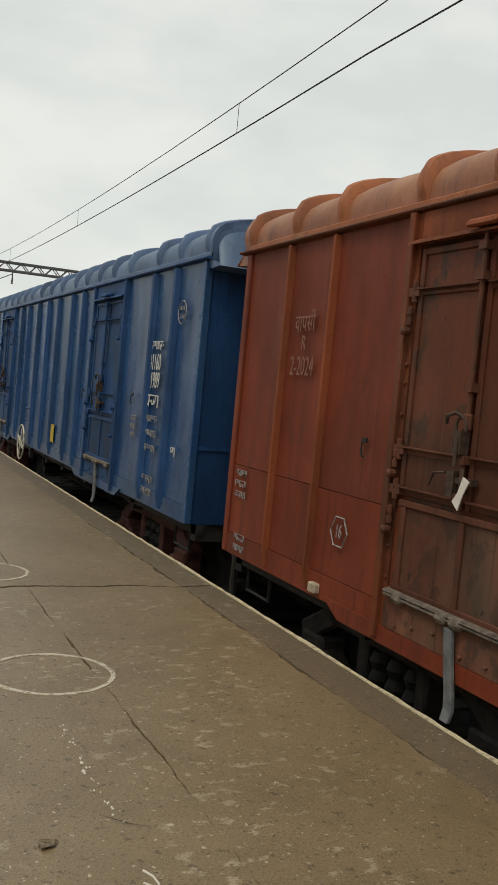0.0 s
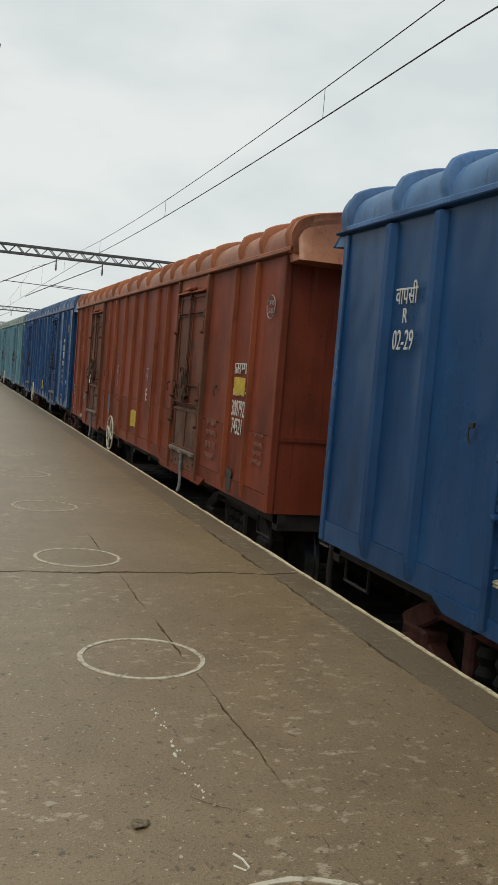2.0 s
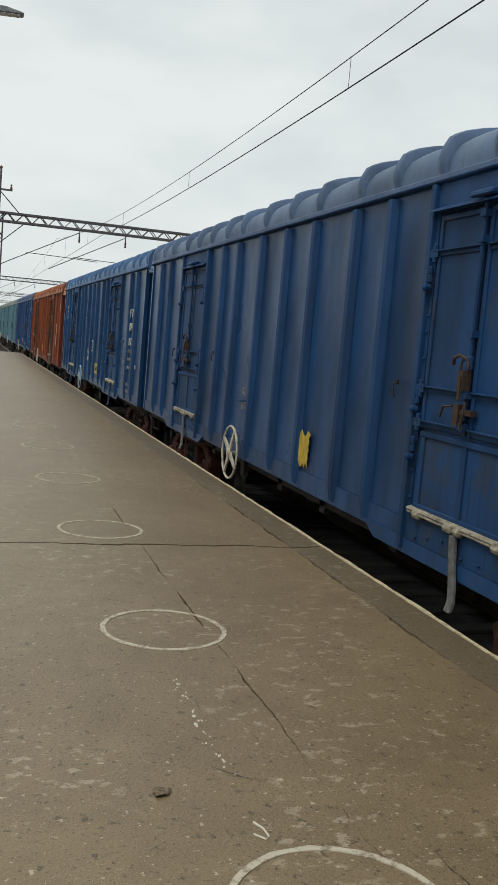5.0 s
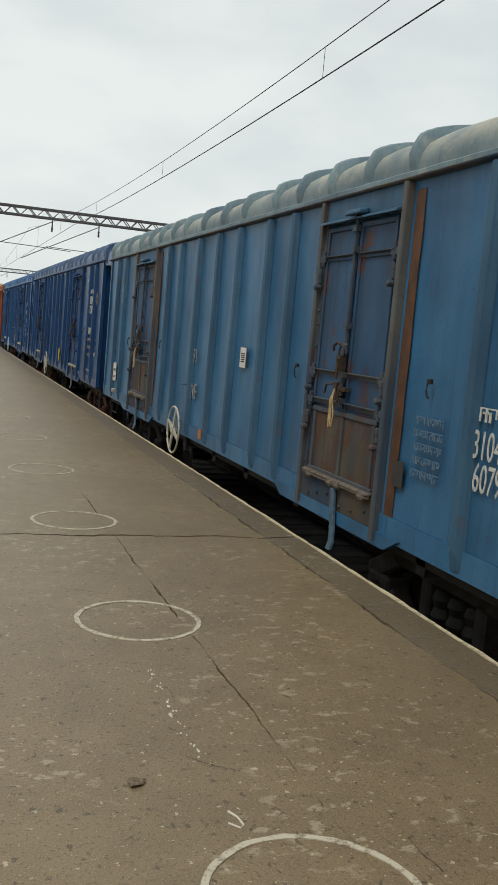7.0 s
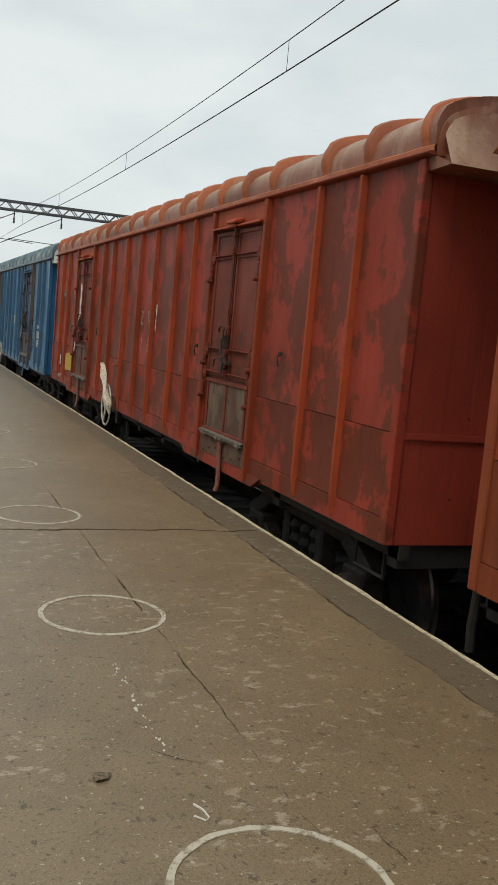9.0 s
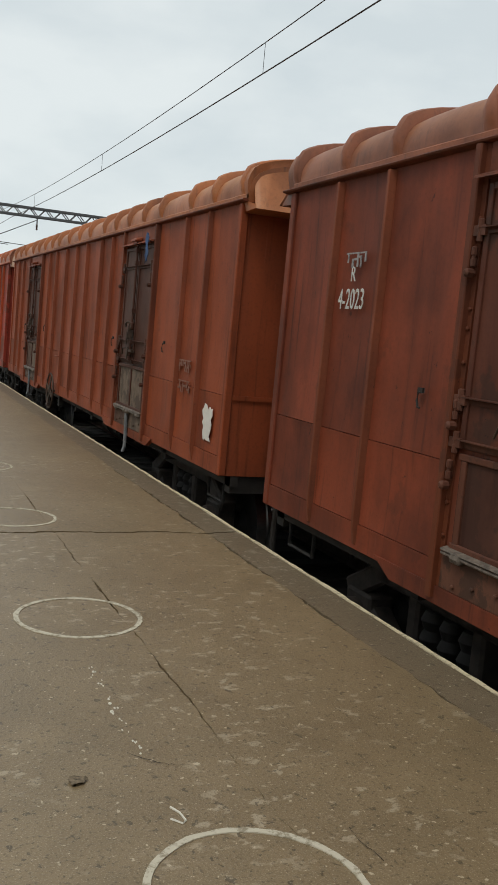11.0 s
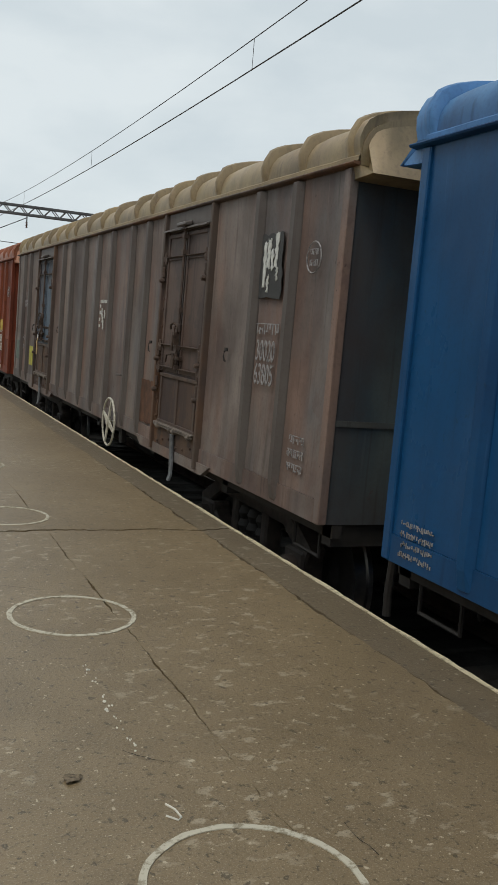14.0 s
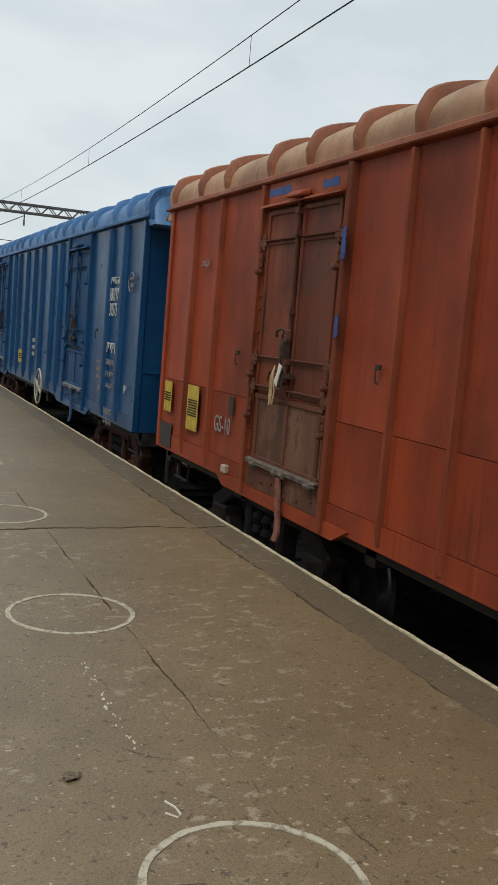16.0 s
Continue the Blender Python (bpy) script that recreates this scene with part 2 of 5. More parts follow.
def ground_sheet(bm):
    v = [bm.verts.new(p) for p in ((-3000, -3000, -1.20), (3000, -3000, -1.20), (3000, 3000, -1.20), (-3000, 3000, -1.20))]
    bm.faces.new(v)


tagged(piece("ground", "ground", ground_sheet, EARTH), "bare brown trackside earth reaching the horizon", "ground", kind="structure")


def ballast_bed(bm):
    rnd = random.Random(4)
    xs = [EDGE_X + 0.01, 3.1, 3.4, 3.7, 4.0, 4.3, 4.6, 4.9, 5.2, 5.5, 5.9, 6.4, 6.9]
    ys = [-20 + 0.5 * i for i in range(161)] + [70 + 10 * i for i in range(20)]
    rows = []
    for y in ys:
        row = []
        for x in xs:
            z = -1.03 + rnd.uniform(-0.02, 0.02) - (0.15 if x > 6.5 else 0)
            row.append(bm.verts.new((x, y, z)))
        rows.append(row)
    for a, c in zip(rows, rows[1:]):
        for i in range(len(xs) - 1):
            bm.faces.new((a[i], a[i + 1], c[i + 1], c[i]))


tagged(piece("ballast", "ballast", ballast_bed, BALLAST), "stone ballast under the track, near black for the shade beneath the train", "ballast", kind="stuff")


def rail_bar(bm):
    prism(bm, [(-0.07, 0), (0.07, 0), (0.07, 0.012), (0.012, 0.03), (0.012, 0.12), (0.036, 0.13), (0.036, 0.165), (-0.036, 0.165),
               (-0.036, 0.13), (-0.012, 0.12), (-0.012, 0.03), (-0.07, 0.012)], "y", -20, 260)


track = tagged(new("railway_track"), "broad-gauge steel rails on concrete sleepers beside the platform", "track", kind="structure")
track.matrix_world = pose(TRACK_X, 0, RAIL_Z - 0.165)
for gx in (-0.855, 0.855):
    piece("rail", "rail", rail_bar, RAIL, track, pose(gx, 0, 0))


def sleeper_bar(bm):
    box(bm, -1.35, 1.35, -0.125, 0.125, -0.21, 0.0)


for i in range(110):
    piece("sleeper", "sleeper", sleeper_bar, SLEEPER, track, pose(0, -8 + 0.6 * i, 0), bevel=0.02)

platform = tagged(new("platform"), "weathered concrete station platform with cracked slabs and a pale worn edge", "platform", kind="structure")
PLAT_END = 50.0


def platform_core(bm):
    box(bm, -7.0, EDGE_X - 0.005, -14, PLAT_END, -1.19, -0.028)


piece("core", "platform_core", platform_core, JOINT, platform)


def wander(line, seed, amount, wave=0.0):
    """A crooked crack line: the same offsets for both slabs that share it."""
    def off(s):
        n1 = noise.noise(Vector((s * 2.3, seed * 7.7, 0.3)))
        n2 = noise.noise(Vector((s * 8.0, seed * 3.1, 4.3)))
        n3 = noise.noise(Vector((s * 23.0, seed * 1.7, 2.2)))
        return line + amount * (0.7 * n1 + 0.45 * n2 + 0.35 * n3)
    return off


# joints that run along the platform (x) and across it (y)
ALONG = [(-7.0, 0), (-5.2, 0.01), (-4.0, 0.01), (-2.6, 0.012), (-1.2, 0.012), (0.05, 0.012), (1.315, 0.022), (2.495, 0.028), (2.772, 0.004)]
ACROSS = [(-14, 0), (-8, 0.02), (-3.2, 0.03), (0.9, 0.03), (6.60, 0.055), (12.6, 0.04), (18.6, 0.04), (24.6, 0.03), (30.6, 0.03), (36.6, 0.02), (43, 0.02), (PLAT_END, 0)]


# stretches in which a joint has cracked open: from, to, extra half width
OPEN = {6: ((2.38, 2.56, 0.002), (2.66, 2.72, 0.002), (2.90, 3.02, 0.001), (3.12, 4.16, 0.0055), (4.19, 4.40, 0.003), (4.62, 5.40, 0.008), (5.60, 6.55, 0.008), (7.2, 8.1, 0.007)),
        7: ((3.2, 3.60, 0.008), (3.62, 3.90, 0.009), (4.03, 5.05, 0.013), (5.22, 6.48, 0.018), (6.62, 8.6, 0.020), (8.9, 9.6, 0.012))}


def slab_mesh(i, j):
    xa, xb = wander(ALONG[i][0], i, ALONG[i][1]), wander(ALONG[i + 1][0], i + 1, ALONG[i + 1][1])
    ya, yb = wander(ACROSS[j][0], 40 + j, ACROSS[j][1]), wander(ACROSS[j + 1][0], 41 + j, ACROSS[j + 1][1])

    def gap(k, s):
        w = noise.noise(Vector((s * 1.7, k * 5.1, 9.0)))
        fine = noise.noise(Vector((s * 11.0, k * 2.3, 3.0)))
        low, high = {6: (0.0012, 0.0075), 7: (0.0060, 0.010), 44: (0.012, 0.014)}.get(k, (0.0008, 0.003))
        for a, c, wide in OPEN.get(k, ()):
            if a < s < c:
                jag = noise.noise(Vector((s * 37.0, k * 4.3, 6.0)))
                return 0.0006 + max(0.0, 0.75 * wide * min(1.0, 4 * min(s - a, c - s) / (c - a)) * (0.8 + 0.9 * w + 0.9 * fine + 0.6 * jag))
        if k in OPEN:
            return 0.0005
        return low + max(0.0, high * (w + 0.35 * fine + 0.1))

    def build(bm):
        step = 0.03 if (j in (2, 3, 4, 5) and i >= 4) else 0.5
        y0, y1, x0, x1 = ACROSS[j][0], ACROSS[j + 1][0], ALONG[i][0], ALONG[i + 1][0]
        ny, nx = max(2, int((y1 - y0) / step)), max(2, int((x1 - x0) / step))
        left = [(xa(y) + gap(i, y), y) for y in (y0 + (y1 - y0) * k / ny for k in range(1, ny))]
        right = [(xb(y) - gap(i + 1, y), y) for y in (y0 + (y1 - y0) * k / ny for k in range(1, ny))]
        near = [(x, ya(x) + gap(40 + j, x)) for x in (x0 + 0.004 + (x1 - x0 - 0.008) * k / nx for k in range(nx + 1))]
        far = [(x, yb(x) - gap(41 + j, x)) for x in (x0 + 0.004 + (x1 - x0 - 0.008) * k / nx for k in range(nx + 1))]
        left = [p for p in left if ya(p[0]) + 0.045 < p[1] < yb(p[0]) - 0.045]
        right = [p for p in right if ya(p[0]) + 0.045 < p[1] < yb(p[0]) - 0.045]
        loop = near + right + far[::-1] + left[::-1]
        top = [bm.verts.new((x, y, 0.0)) for x, y in loop]
        low = [bm.verts.new((x, y, -0.027)) for x, y in loop]
        bm.faces.new(top)
        m = len(loop)
        for k in range(m):
            bm.faces.new((low[k], low[(k + 1) % m], top[(k + 1) % m], top[k]))
    return build


for i in range(len(ALONG) - 1):
    for j in range(len(ACROSS) - 1):
        piece("slab", "slab_%d_%d" % (i, j), slab_mesh(i, j), COPING if i == len(ALONG) - 2 else CONCRETE, platform)


def nosing_strip(bm):
    """The worn pale nose of the edge, chipped along its run."""
    rnd = random.Random(9)
    prev = None
    y = -14.0
    while y < PLAT_END:
        d = 0.10 if -1 < y < 16 else 0.5
        inner = 2.776 + rnd.uniform(-0.006, 0.006)
        outer = EDGE_X + rnd.uniform(-0.008, 0.006)
        ring = [bm.verts.new(p) for p in ((inner, y, -0.02), (inner, y, 0.001), (outer - 0.012, y, 0.002), (outer, y, -0.012), (outer, y, -0.13))]
        if prev:
            for k in range(4):
                bm.faces.new((prev[k], prev[k + 1], ring[k + 1], ring[k]))
        prev = ring
        y += d


piece("edge_nosing", "edge_nosing", nosing_strip, NOSING, platform, label="pale worn concrete edge")


# added out of view: cuts sky light and reflections on the wagon sides
def unseen_wall(bm):
    box(bm, -7.4, -7.1, -40, 32, -1.19, 4.2)
    box(bm, -7.5, -7.0, -40, 32, 4.2, 4.4)


tagged(piece("wall_station", "unseen_wall", unseen_wall, plain("unseen_wall_tan", (0.30, 0.25, 0.18), 0.9, 0, 0.2, 1.2)), "plain tan wall with a coping, added out of view to darken the wagon sides", "wall", kind="structure")


# added, unseen: stops light coming in under the wagons from the far side
def far_blocker(bm):
    box(bm, 6.35, 6.6, -40, 120, -1.19, 0.05)


tagged(piece("wall_trackside", "far_blocker", far_blocker, plain("far_blocker_brown", (0.10, 0.085, 0.07), 0.9, 0, 0.3, 2)), "low dark wall added unseen beyond the track, keeping light from under the wagons", "wall", kind="structure")


def ring_mesh(seed):
    def build(bm):
        rnd = random.Random(seed)
        n = 72
        inner, outer = [], []
        for k in range(n):
            a = 2 * math.pi * k / n
            w = 0.5 + 0.5 * noise.noise(Vector((math.cos(a) * 2, math.sin(a) * 2, seed)))
            ro, ri = 0.337 + rnd.uniform(-0.004, 0.002), 0.337 - 0.020 - 0.012 * w
            outer.append([bm.verts.new((ro * math.cos(a), ro * math.sin(a), z)) for z in (0.0, 0.004)])
            inner.append([bm.verts.new((ri * math.cos(a), ri * math.sin(a), z)) for z in (0.0, 0.004)])
        for k in range(n):
            if seed == 1 and k in (60, 61):
                continue
            q = (k + 1) % n
            bm.faces.new((outer[k][1], outer[q][1], inner[q][1], inner[k][1]))
            bm.faces.new((outer[k][0], outer[q][0], outer[q][1], outer[k][1]))
            bm.faces.new((inner[k][1], inner[q][1], inner[q][0], inner[k][0]))
    return build


for seed, cy in enumerate((2.18, 4.65, 7.10, 9.54, 12.07, 14.45), 1):
    tagged(piece("distance_circle", "circle_%d" % seed, ring_mesh(seed), CIRCLE, None, pose(1.085, cy, 0.0)),
           "worn whitewashed standing circle painted on the platform", "floor marking", "standing circles on the platform")

# ================= the wagons =================
LEN, HALF = 13.52, 1.56
PITCH = 14.45
Z_LOW, Z_EAVE = 0.30, 2.70
RIBS = [0.80, 1.46, 4.46, 5.10, 5.95, 6.74, 7.48, 8.38, 9.02, 12.09, 12.76]
DOORS = [(2.38, 3.74), (9.69, 11.05)]
HOOPS = [0.03, 0.80, 1.46, 2.38, 3.06, 3.74, 4.46, 5.10, 5.95, 6.74, 7.48, 8.38, 9.02, 9.69, 10.37, 11.05, 12.09, 12.76, 13.49]
LIFT = Matrix.Translation((0, 0, -RAIL_Z))   # parts are drawn with z over the platform


def along(d):
    return LEN / 2 - d


def roof_profile(extra=0.0):
    """The arch from eave to eave; extra swells it outwards above the eave flange."""
    pts = [(1.565, 2.685), (1.562, 2.735), (1.555, 2.79), (1.543, 2.84), (1.522, 2.882), (1.487, 2.925), (1.44, 2.955), (1.37, 2.985), (1.25, 3.018), (1.0, 3.062), (0.7, 3.10), (0.35, 3.123), (0, 3.132)]
    right = []
    for x, z in pts:
        grow = extra * min(1.0, max(0.0, (z - 2.735) / 0.10))
        right.append((x + grow * min(1.0, x / 1.5) * 0.8, z + grow * min(1.0, max(0.0, (z - 2.80) / 0.12))))
    return [(-x, z) for x, z in right] + right[-2::-1]


def roof_sheet(bm):
    """The arched sheets, each swelling a little between its hoops."""
    ds = []
    marks = [-0.10] + HOOPS + [LEN + 0.10]
    n = 12
    for a, c in zip(marks, marks[1:]):
        tall = 1.0 if c - a > 0.3 else 0.0
        ds += [(a + (c - a) * (0.5 - 0.5 * math.cos(math.pi * k / n)), tall * math.sin(math.pi * (0.5 - 0.5 * math.cos(math.pi * k / n))) ** 0.45) for k in range(n)]
    ds.append((LEN + 0.10, 0))
    rings = []
    for d, swell in ds:
        rings.append([bm.verts.new((x, along(d), z)) for x, z in roof_profile(0.022 * swell)])
    for a, c in zip(rings, rings[1:]):
        for k in range(len(a) - 1):
            bm.faces.new((a[k], a[k + 1], c[k + 1], c[k]))
    bm.faces.new(rings[0])
    bm.faces.new(rings[-1])
    for a, c in zip(rings, rings[1:]):
        bm.faces.new((a[0], c[0], c[-1], a[-1]))


def hoop(bm):
    """A raised, rounded strap over the joint of two roof sheets."""
    inner = roof_profile(-0.01)
    ring_at = ((-0.062, 0.0), (-0.054, 0.035), (-0.036, 0.064), (0.0, 0.072), (0.036, 0.064), (0.054, 0.035), (0.062, 0.0))
    rings = [[bm.verts.new((x, y, z)) for x, z in (roof_profile(h) if h else inner)] for y, h in ring_at]
    for a, c in zip(rings, rings[1:]):
        for k in range(len(a) - 1):
            bm.faces.new((a[k], a[k + 1], c[k + 1], c[k]))


def roof_end(bm):
    """The hood over the wagon's end: a sloping apron with a rim."""
    prof = roof_profile(0.05)
    back = [bm.verts.new((x, 0.0, z)) for x, z in prof]
    rim = [bm.verts.new((x, 0.10, z)) for x, z in prof]
    inner = [bm.verts.new((x * 0.955, 0.085, 2.66 + (z - 2.66) * 0.86)) for x, z in prof]
    foot = [bm.verts.new((x * 0.985, 0.27, 2.615)) for x, z in prof]
    under = [bm.verts.new((x * 0.985, 0.0, 2.60)) for x, z in prof]
    for k in range(len(prof) - 1):
        bm.faces.new((back[k], back[k + 1], rim[k + 1], rim[k]))
        bm.faces.new((rim[k], rim[k + 1], inner[k + 1], inner[k]))
        bm.faces.new((inner[k], inner[k + 1], foot[k + 1], foot[k]))
        bm.faces.new((foot[k], foot[k + 1], under[k + 1], under[k]))
    for k in (0, -1):
        bm.faces.new((back[k], rim[k], inner[k], foot[k], under[k]))


def eave_rail(bm):
    prism(bm, [(0.0, 2.682), (0.0, 2.708), (-0.050, 2.708), (-0.056, 2.700), (-0.050, 2.690)], "y", -LEN / 2 - 0.1, LEN / 2 + 0.1)


def roof_flange(bm):
    """The riveted foot of the roof sheets, a crooked lip above the eave."""
    rnd = random.Random(31)
    prev, y = None, -LEN / 2 - 0.1
    while y <= LEN / 2 + 0.1:
        lip = 0.022 + rnd.uniform(-0.003, 0.003)
        top = 2.752 + rnd.uniform(-0.003, 0.003)
        ring = [bm.verts.new(p) for p in ((0.01, y, 2.712), (-lip, y, 2.712), (-lip, y, top - 0.008), (-lip + 0.008, y, top), (0.01, y, top))]
        if prev:
            for k in range(4):
                bm.faces.new((prev[k], prev[k + 1], ring[k + 1], ring[k]))
        prev = ring
        y += 0.20


def core_box(bm):
    box(bm, -HALF + 0.035, HALF - 0.035, -LEN / 2 + 0.03, LEN / 2 - 0.03, Z_LOW, 2.76)


def panel(w, z0, z1, dish, proud=0.0):
    """A steel side sheet, dished a little between its ribs; its face looks to -x."""
    def build(bm):
        nu, nv = 7, 9
        grid = []
        for a in range(nu + 1):
            col = []
            for c in range(nv + 1):
                s = math.sin(math.pi * a / nu) * math.sin(math.pi * c / nv) ** 0.6
                col.append(bm.verts.new((-proud + dish * s, -w / 2 + w * a / nu, z0 + (z1 - z0) * c / nv)))
            grid.append(col)
        for a in range(nu):
            for c in range(nv):
                bm.faces.new((grid[a][c], grid[a + 1][c], grid[a + 1][c + 1], grid[a][c + 1]))
        rim = [grid[a][0] for a in range(nu + 1)] + [grid[nu][c] for c in range(1, nv + 1)] + [grid[a][nv] for a in range(nu - 1, -1, -1)] + [grid[0][c] for c in range(nv - 1, 0, -1)]
        back = [bm.verts.new((0.05, v.co.y, v.co.z)) for v in rim]
        m = len(rim)
        for k in range(m):
            bm.faces.new((rim[k], rim[(k + 1) % m], back[(k + 1) % m], back[k]))
    return build


def rib(slim):
    """A pressed stanchion running into the sill: a broad hat section, or a slim rounded one."""
    foot, face, depth = (0.026, 0.015, 0.046) if slim else (0.070, 0.036, 0.050)

    def build(bm):
        rows = [(0.33, 0.45, 1.0), (0.44, 0.9, 1.0), (0.52, 1.0, 1.0), (2.40, 1.0, 1.0), (2.67, 1.0, 1.0)]
        rings = [[bm.verts.new(p) for p in ((0.02, -foot * w, z), (-0.004, -foot * w, z), (-depth * k, -face * w, z), (-depth * k, face * w, z), (-0.004, foot * w, z), (0.02, foot * w, z))] for z, k, w in rows]
        for a, c in zip(rings, rings[1:]):
            for k in range(5):
                bm.faces.new((a[k], a[k + 1], c[k + 1], c[k]))
        bm.faces.new(rings[0])
        bm.faces.new(rings[-1])
    return build


def corner_post(bm):
    box(bm, -0.022, 0.05, -0.045, 0.035, Z_LOW, 2.68)


def sill(bm):
    box(bm, -0.012, 0.05, -LEN / 2, LEN / 2, Z_LOW, 0.462)


def door_back(bm):
    box(bm, -0.004, 0.045, -0.66, 0.66, 0.30, 2.685)


def door_leaf(bm):
    box(bm, -0.016, 0.0, -0.288, 0.288, 1.10, 2.475)
    for a, c in ((-0.288, -0.250), (0.250, 0.288)):
        box(bm, -0.030, -0.010, a, c, 1.10, 2.475)
    box(bm, -0.031, -0.010, -0.25, 0.25, 2.437, 2.475)
    box(bm, -0.029, -0.010, -0.25, 0.25, 2.215, 2.238)


def door_flap(bm):
    box(bm, -0.014, 0.0, -0.575, 0.575, 0.565, 1.075)


def flap_rail(bm):
    box(bm, -0.030, -0.008, -0.575, 0.575, -0.018, 0.018)


def flap_strip(bm):
    box(bm, -0.028, -0.004, -0.022, 0.022, 0.594, 1.038)


def cross_bar(bm):
    """An angle bar on one leaf."""
    prism(bm, [(-0.052, 0.012), (-0.052, 0.018), (-0.016, 0.020), (-0.012, -0.018), (-0.022, -0.020), (-0.026, 0.008)], "y", -0.275, 0.275)


def bar_end(bm):
    """A strap hinge: knuckle, pin and bolted tail."""
    lathe(bm, [(-0.060, 0.010), (-0.055, 0.019), (-0.012, 0.019), (-0.010, 0.015), (0.010, 0.015), (0.012, 0.019), (0.055, 0.019), (0.060, 0.010)], "z", 8)
    box(bm, -0.012, 0.012, -0.05, 0.05, -0.026, 0.026)


def lock_rod(bm):
    tube(bm, [(-0.055, 0, 1.20), (-0.055, 0, 2.54)], 0.014, 8)
    for z in (1.16, 1.355, 1.72, 2.28, 2.43):
        box(bm, -0.078, -0.018, -0.030, 0.030, z - 0.022, z + 0.022)
    lathe(bm, [(1.50, 0.014), (1.51, 0.026), (1.58, 0.026), (1.59, 0.014)], "z", 8, (-0.055, 0, 0))


def lock_ring(bm):
    """The latch: a bent lever on a ring with its loose pin."""
    tube(bm, [(0, 0.042 * math.cos(a), 0.050 * math.sin(a)) for a in (2 * math.pi * k / 14 for k in range(14))], 0.008, 6, True)
    tube(bm, [(0.01, 0.0, 0.05), (-0.02, 0.03, 0.07), (-0.03, 0.08, 0.05), (-0.02, 0.10, 0.01)], 0.011, 6)
    box(bm, -0.025, 0.03, -0.035, 0.03, -0.14, -0.02)
    tube(bm, [(-0.03, -0.01, -0.05), (-0.035, -0.02, -0.20)], 0.010, 6)


def hasp(bm):
    box(bm, -0.065, -0.01, -0.030, 0.030, -0.09, 0.045)
    box(bm, -0.055, -0.01, -0.16, -0.03, -0.016, 0.016)
    tube(bm, [(-0.06, -0.10, 0.06), (-0.085, -0.12, 0.0), (-0.08, -0.10, -0.10)], 0.009, 6)
    tube(bm, [(-0.06, 0.05, 0.03), (-0.08, 0.12, 0.02), (-0.07, 0.17, -0.05)], 0.008, 6)


def door_hood(bm):
    """The boxed header over the leaves with its drip ledge."""
    box(bm, -0.022, 0.0, -0.615, 0.615, 2.50, 2.682)
    prism(bm, [(-0.02, 2.535), (-0.085, 2.508), (-0.088, 2.494), (-0.082, 2.494), (-0.02, 2.515)], "y", -0.655, 0.655)


def hood_cap(bm):
    prism(bm, [(-0.03, 2.53), (-0.125, 2.515), (-0.13, 2.535), (-0.11, 2.558), (-0.03, 2.578)], "y", -0.13, 0.10)


def door_post(bm):
    """A flanged channel post with bolt heads along its inner flange."""
    prism(bm, [(0.03, -0.050), (-0.048, -0.038), (-0.056, -0.028), (-0.056, 0.012), (-0.050, 0.020), (-0.020, 0.022), (-0.016, 0.055), (0.03, 0.055)], "z", 0.27, 2.682)
    for k in range(12):
        z = 0.62 + 0.155 * k + 0.03 * math.sin(k * 2.1)
        lathe(bm, [(-0.032, 0.006), (-0.028, 0.013), (-0.014, 0.013)], "x", 6, (0, 0.038, z))


def post_hinge(bm):
    lathe(bm, [(-0.055, 0.008), (-0.048, 0.017), (-0.010, 0.017), (-0.008, 0.012), (0.008, 0.012), (0.010, 0.017), (0.048, 0.017), (0.055, 0.008)], "z", 8)
    lathe(bm, [(-0.05, 0.012), (-0.04, 0.024), (0.0, 0.024)], "x", 8, (0, 0.0, -0.085))


def threshold(bm):
    """The worn plate under the flap."""
    box(bm, -0.024, 0.0, -0.628, 0.628, 0.338, 0.548)
    for a in (-0.52, -0.3, -0.1, 0.14, 0.33, 0.5):
        lathe(bm, [(-0.040, 0.006), (-0.036, 0.013), (-0.02, 0.013)], "x", 6, (0, a, 0.40 + 0.03 * math.sin(a * 9)))


def threshold_rod(bm):
    """The hinge bar of the flap: a bent ledge, its rod and lumpy knuckles."""
    prism(bm, [(-0.02, 0.572), (-0.060, 0.562), (-0.064, 0.552), (-0.056, 0.550), (-0.02, 0.556)], "y", -0.60, 0.60)
    tube(bm, [(-0.050, -0.60, 0.535), (-0.050, -0.2, 0.537), (-0.052, 0.2, 0.533), (-0.050, 0.60, 0.536)], 0.010, 8)
    for a in (-0.50, -0.07, 0.05, 0.46):
        lathe(bm, [(a - 0.045, 0.012), (a - 0.034, 0.027), (a - 0.008, 0.030), (a + 0.012, 0.024), (a + 0.034, 0.028), (a + 0.045, 0.012)], "y", 8, (-0.048, 0, 0.530))


def door_skirt(bm):
    prism(bm, [(-1.05, 0.335), (1.32, 0.335), (1.12, 0.235), (-0.85, 0.235)], "x", -0.03, 0.02)


def prop_arm(bm):
    pts = [(-0.05, -0.02, 0.50), (-0.053, -0.05, 0.32), (-0.056, -0.08, 0.20), (-0.064, -0.10, 0.11), (-0.082, -0.10, 0.05)]
    rings = [[bm.verts.new((x + a, y + c, z)) for a, c in ((-0.012, -0.034), (-0.012, 0.034), (0.012, 0.034), (0.012, -0.034))] for x, y, z in pts]
    for a, c in zip(rings, rings[1:]):
        for k in range(4):
            bm.faces.new((a[k], a[(k + 1) % 4], c[(k + 1) % 4], c[k]))
    bm.faces.new(rings[0])
    bm.faces.new(rings[-1])


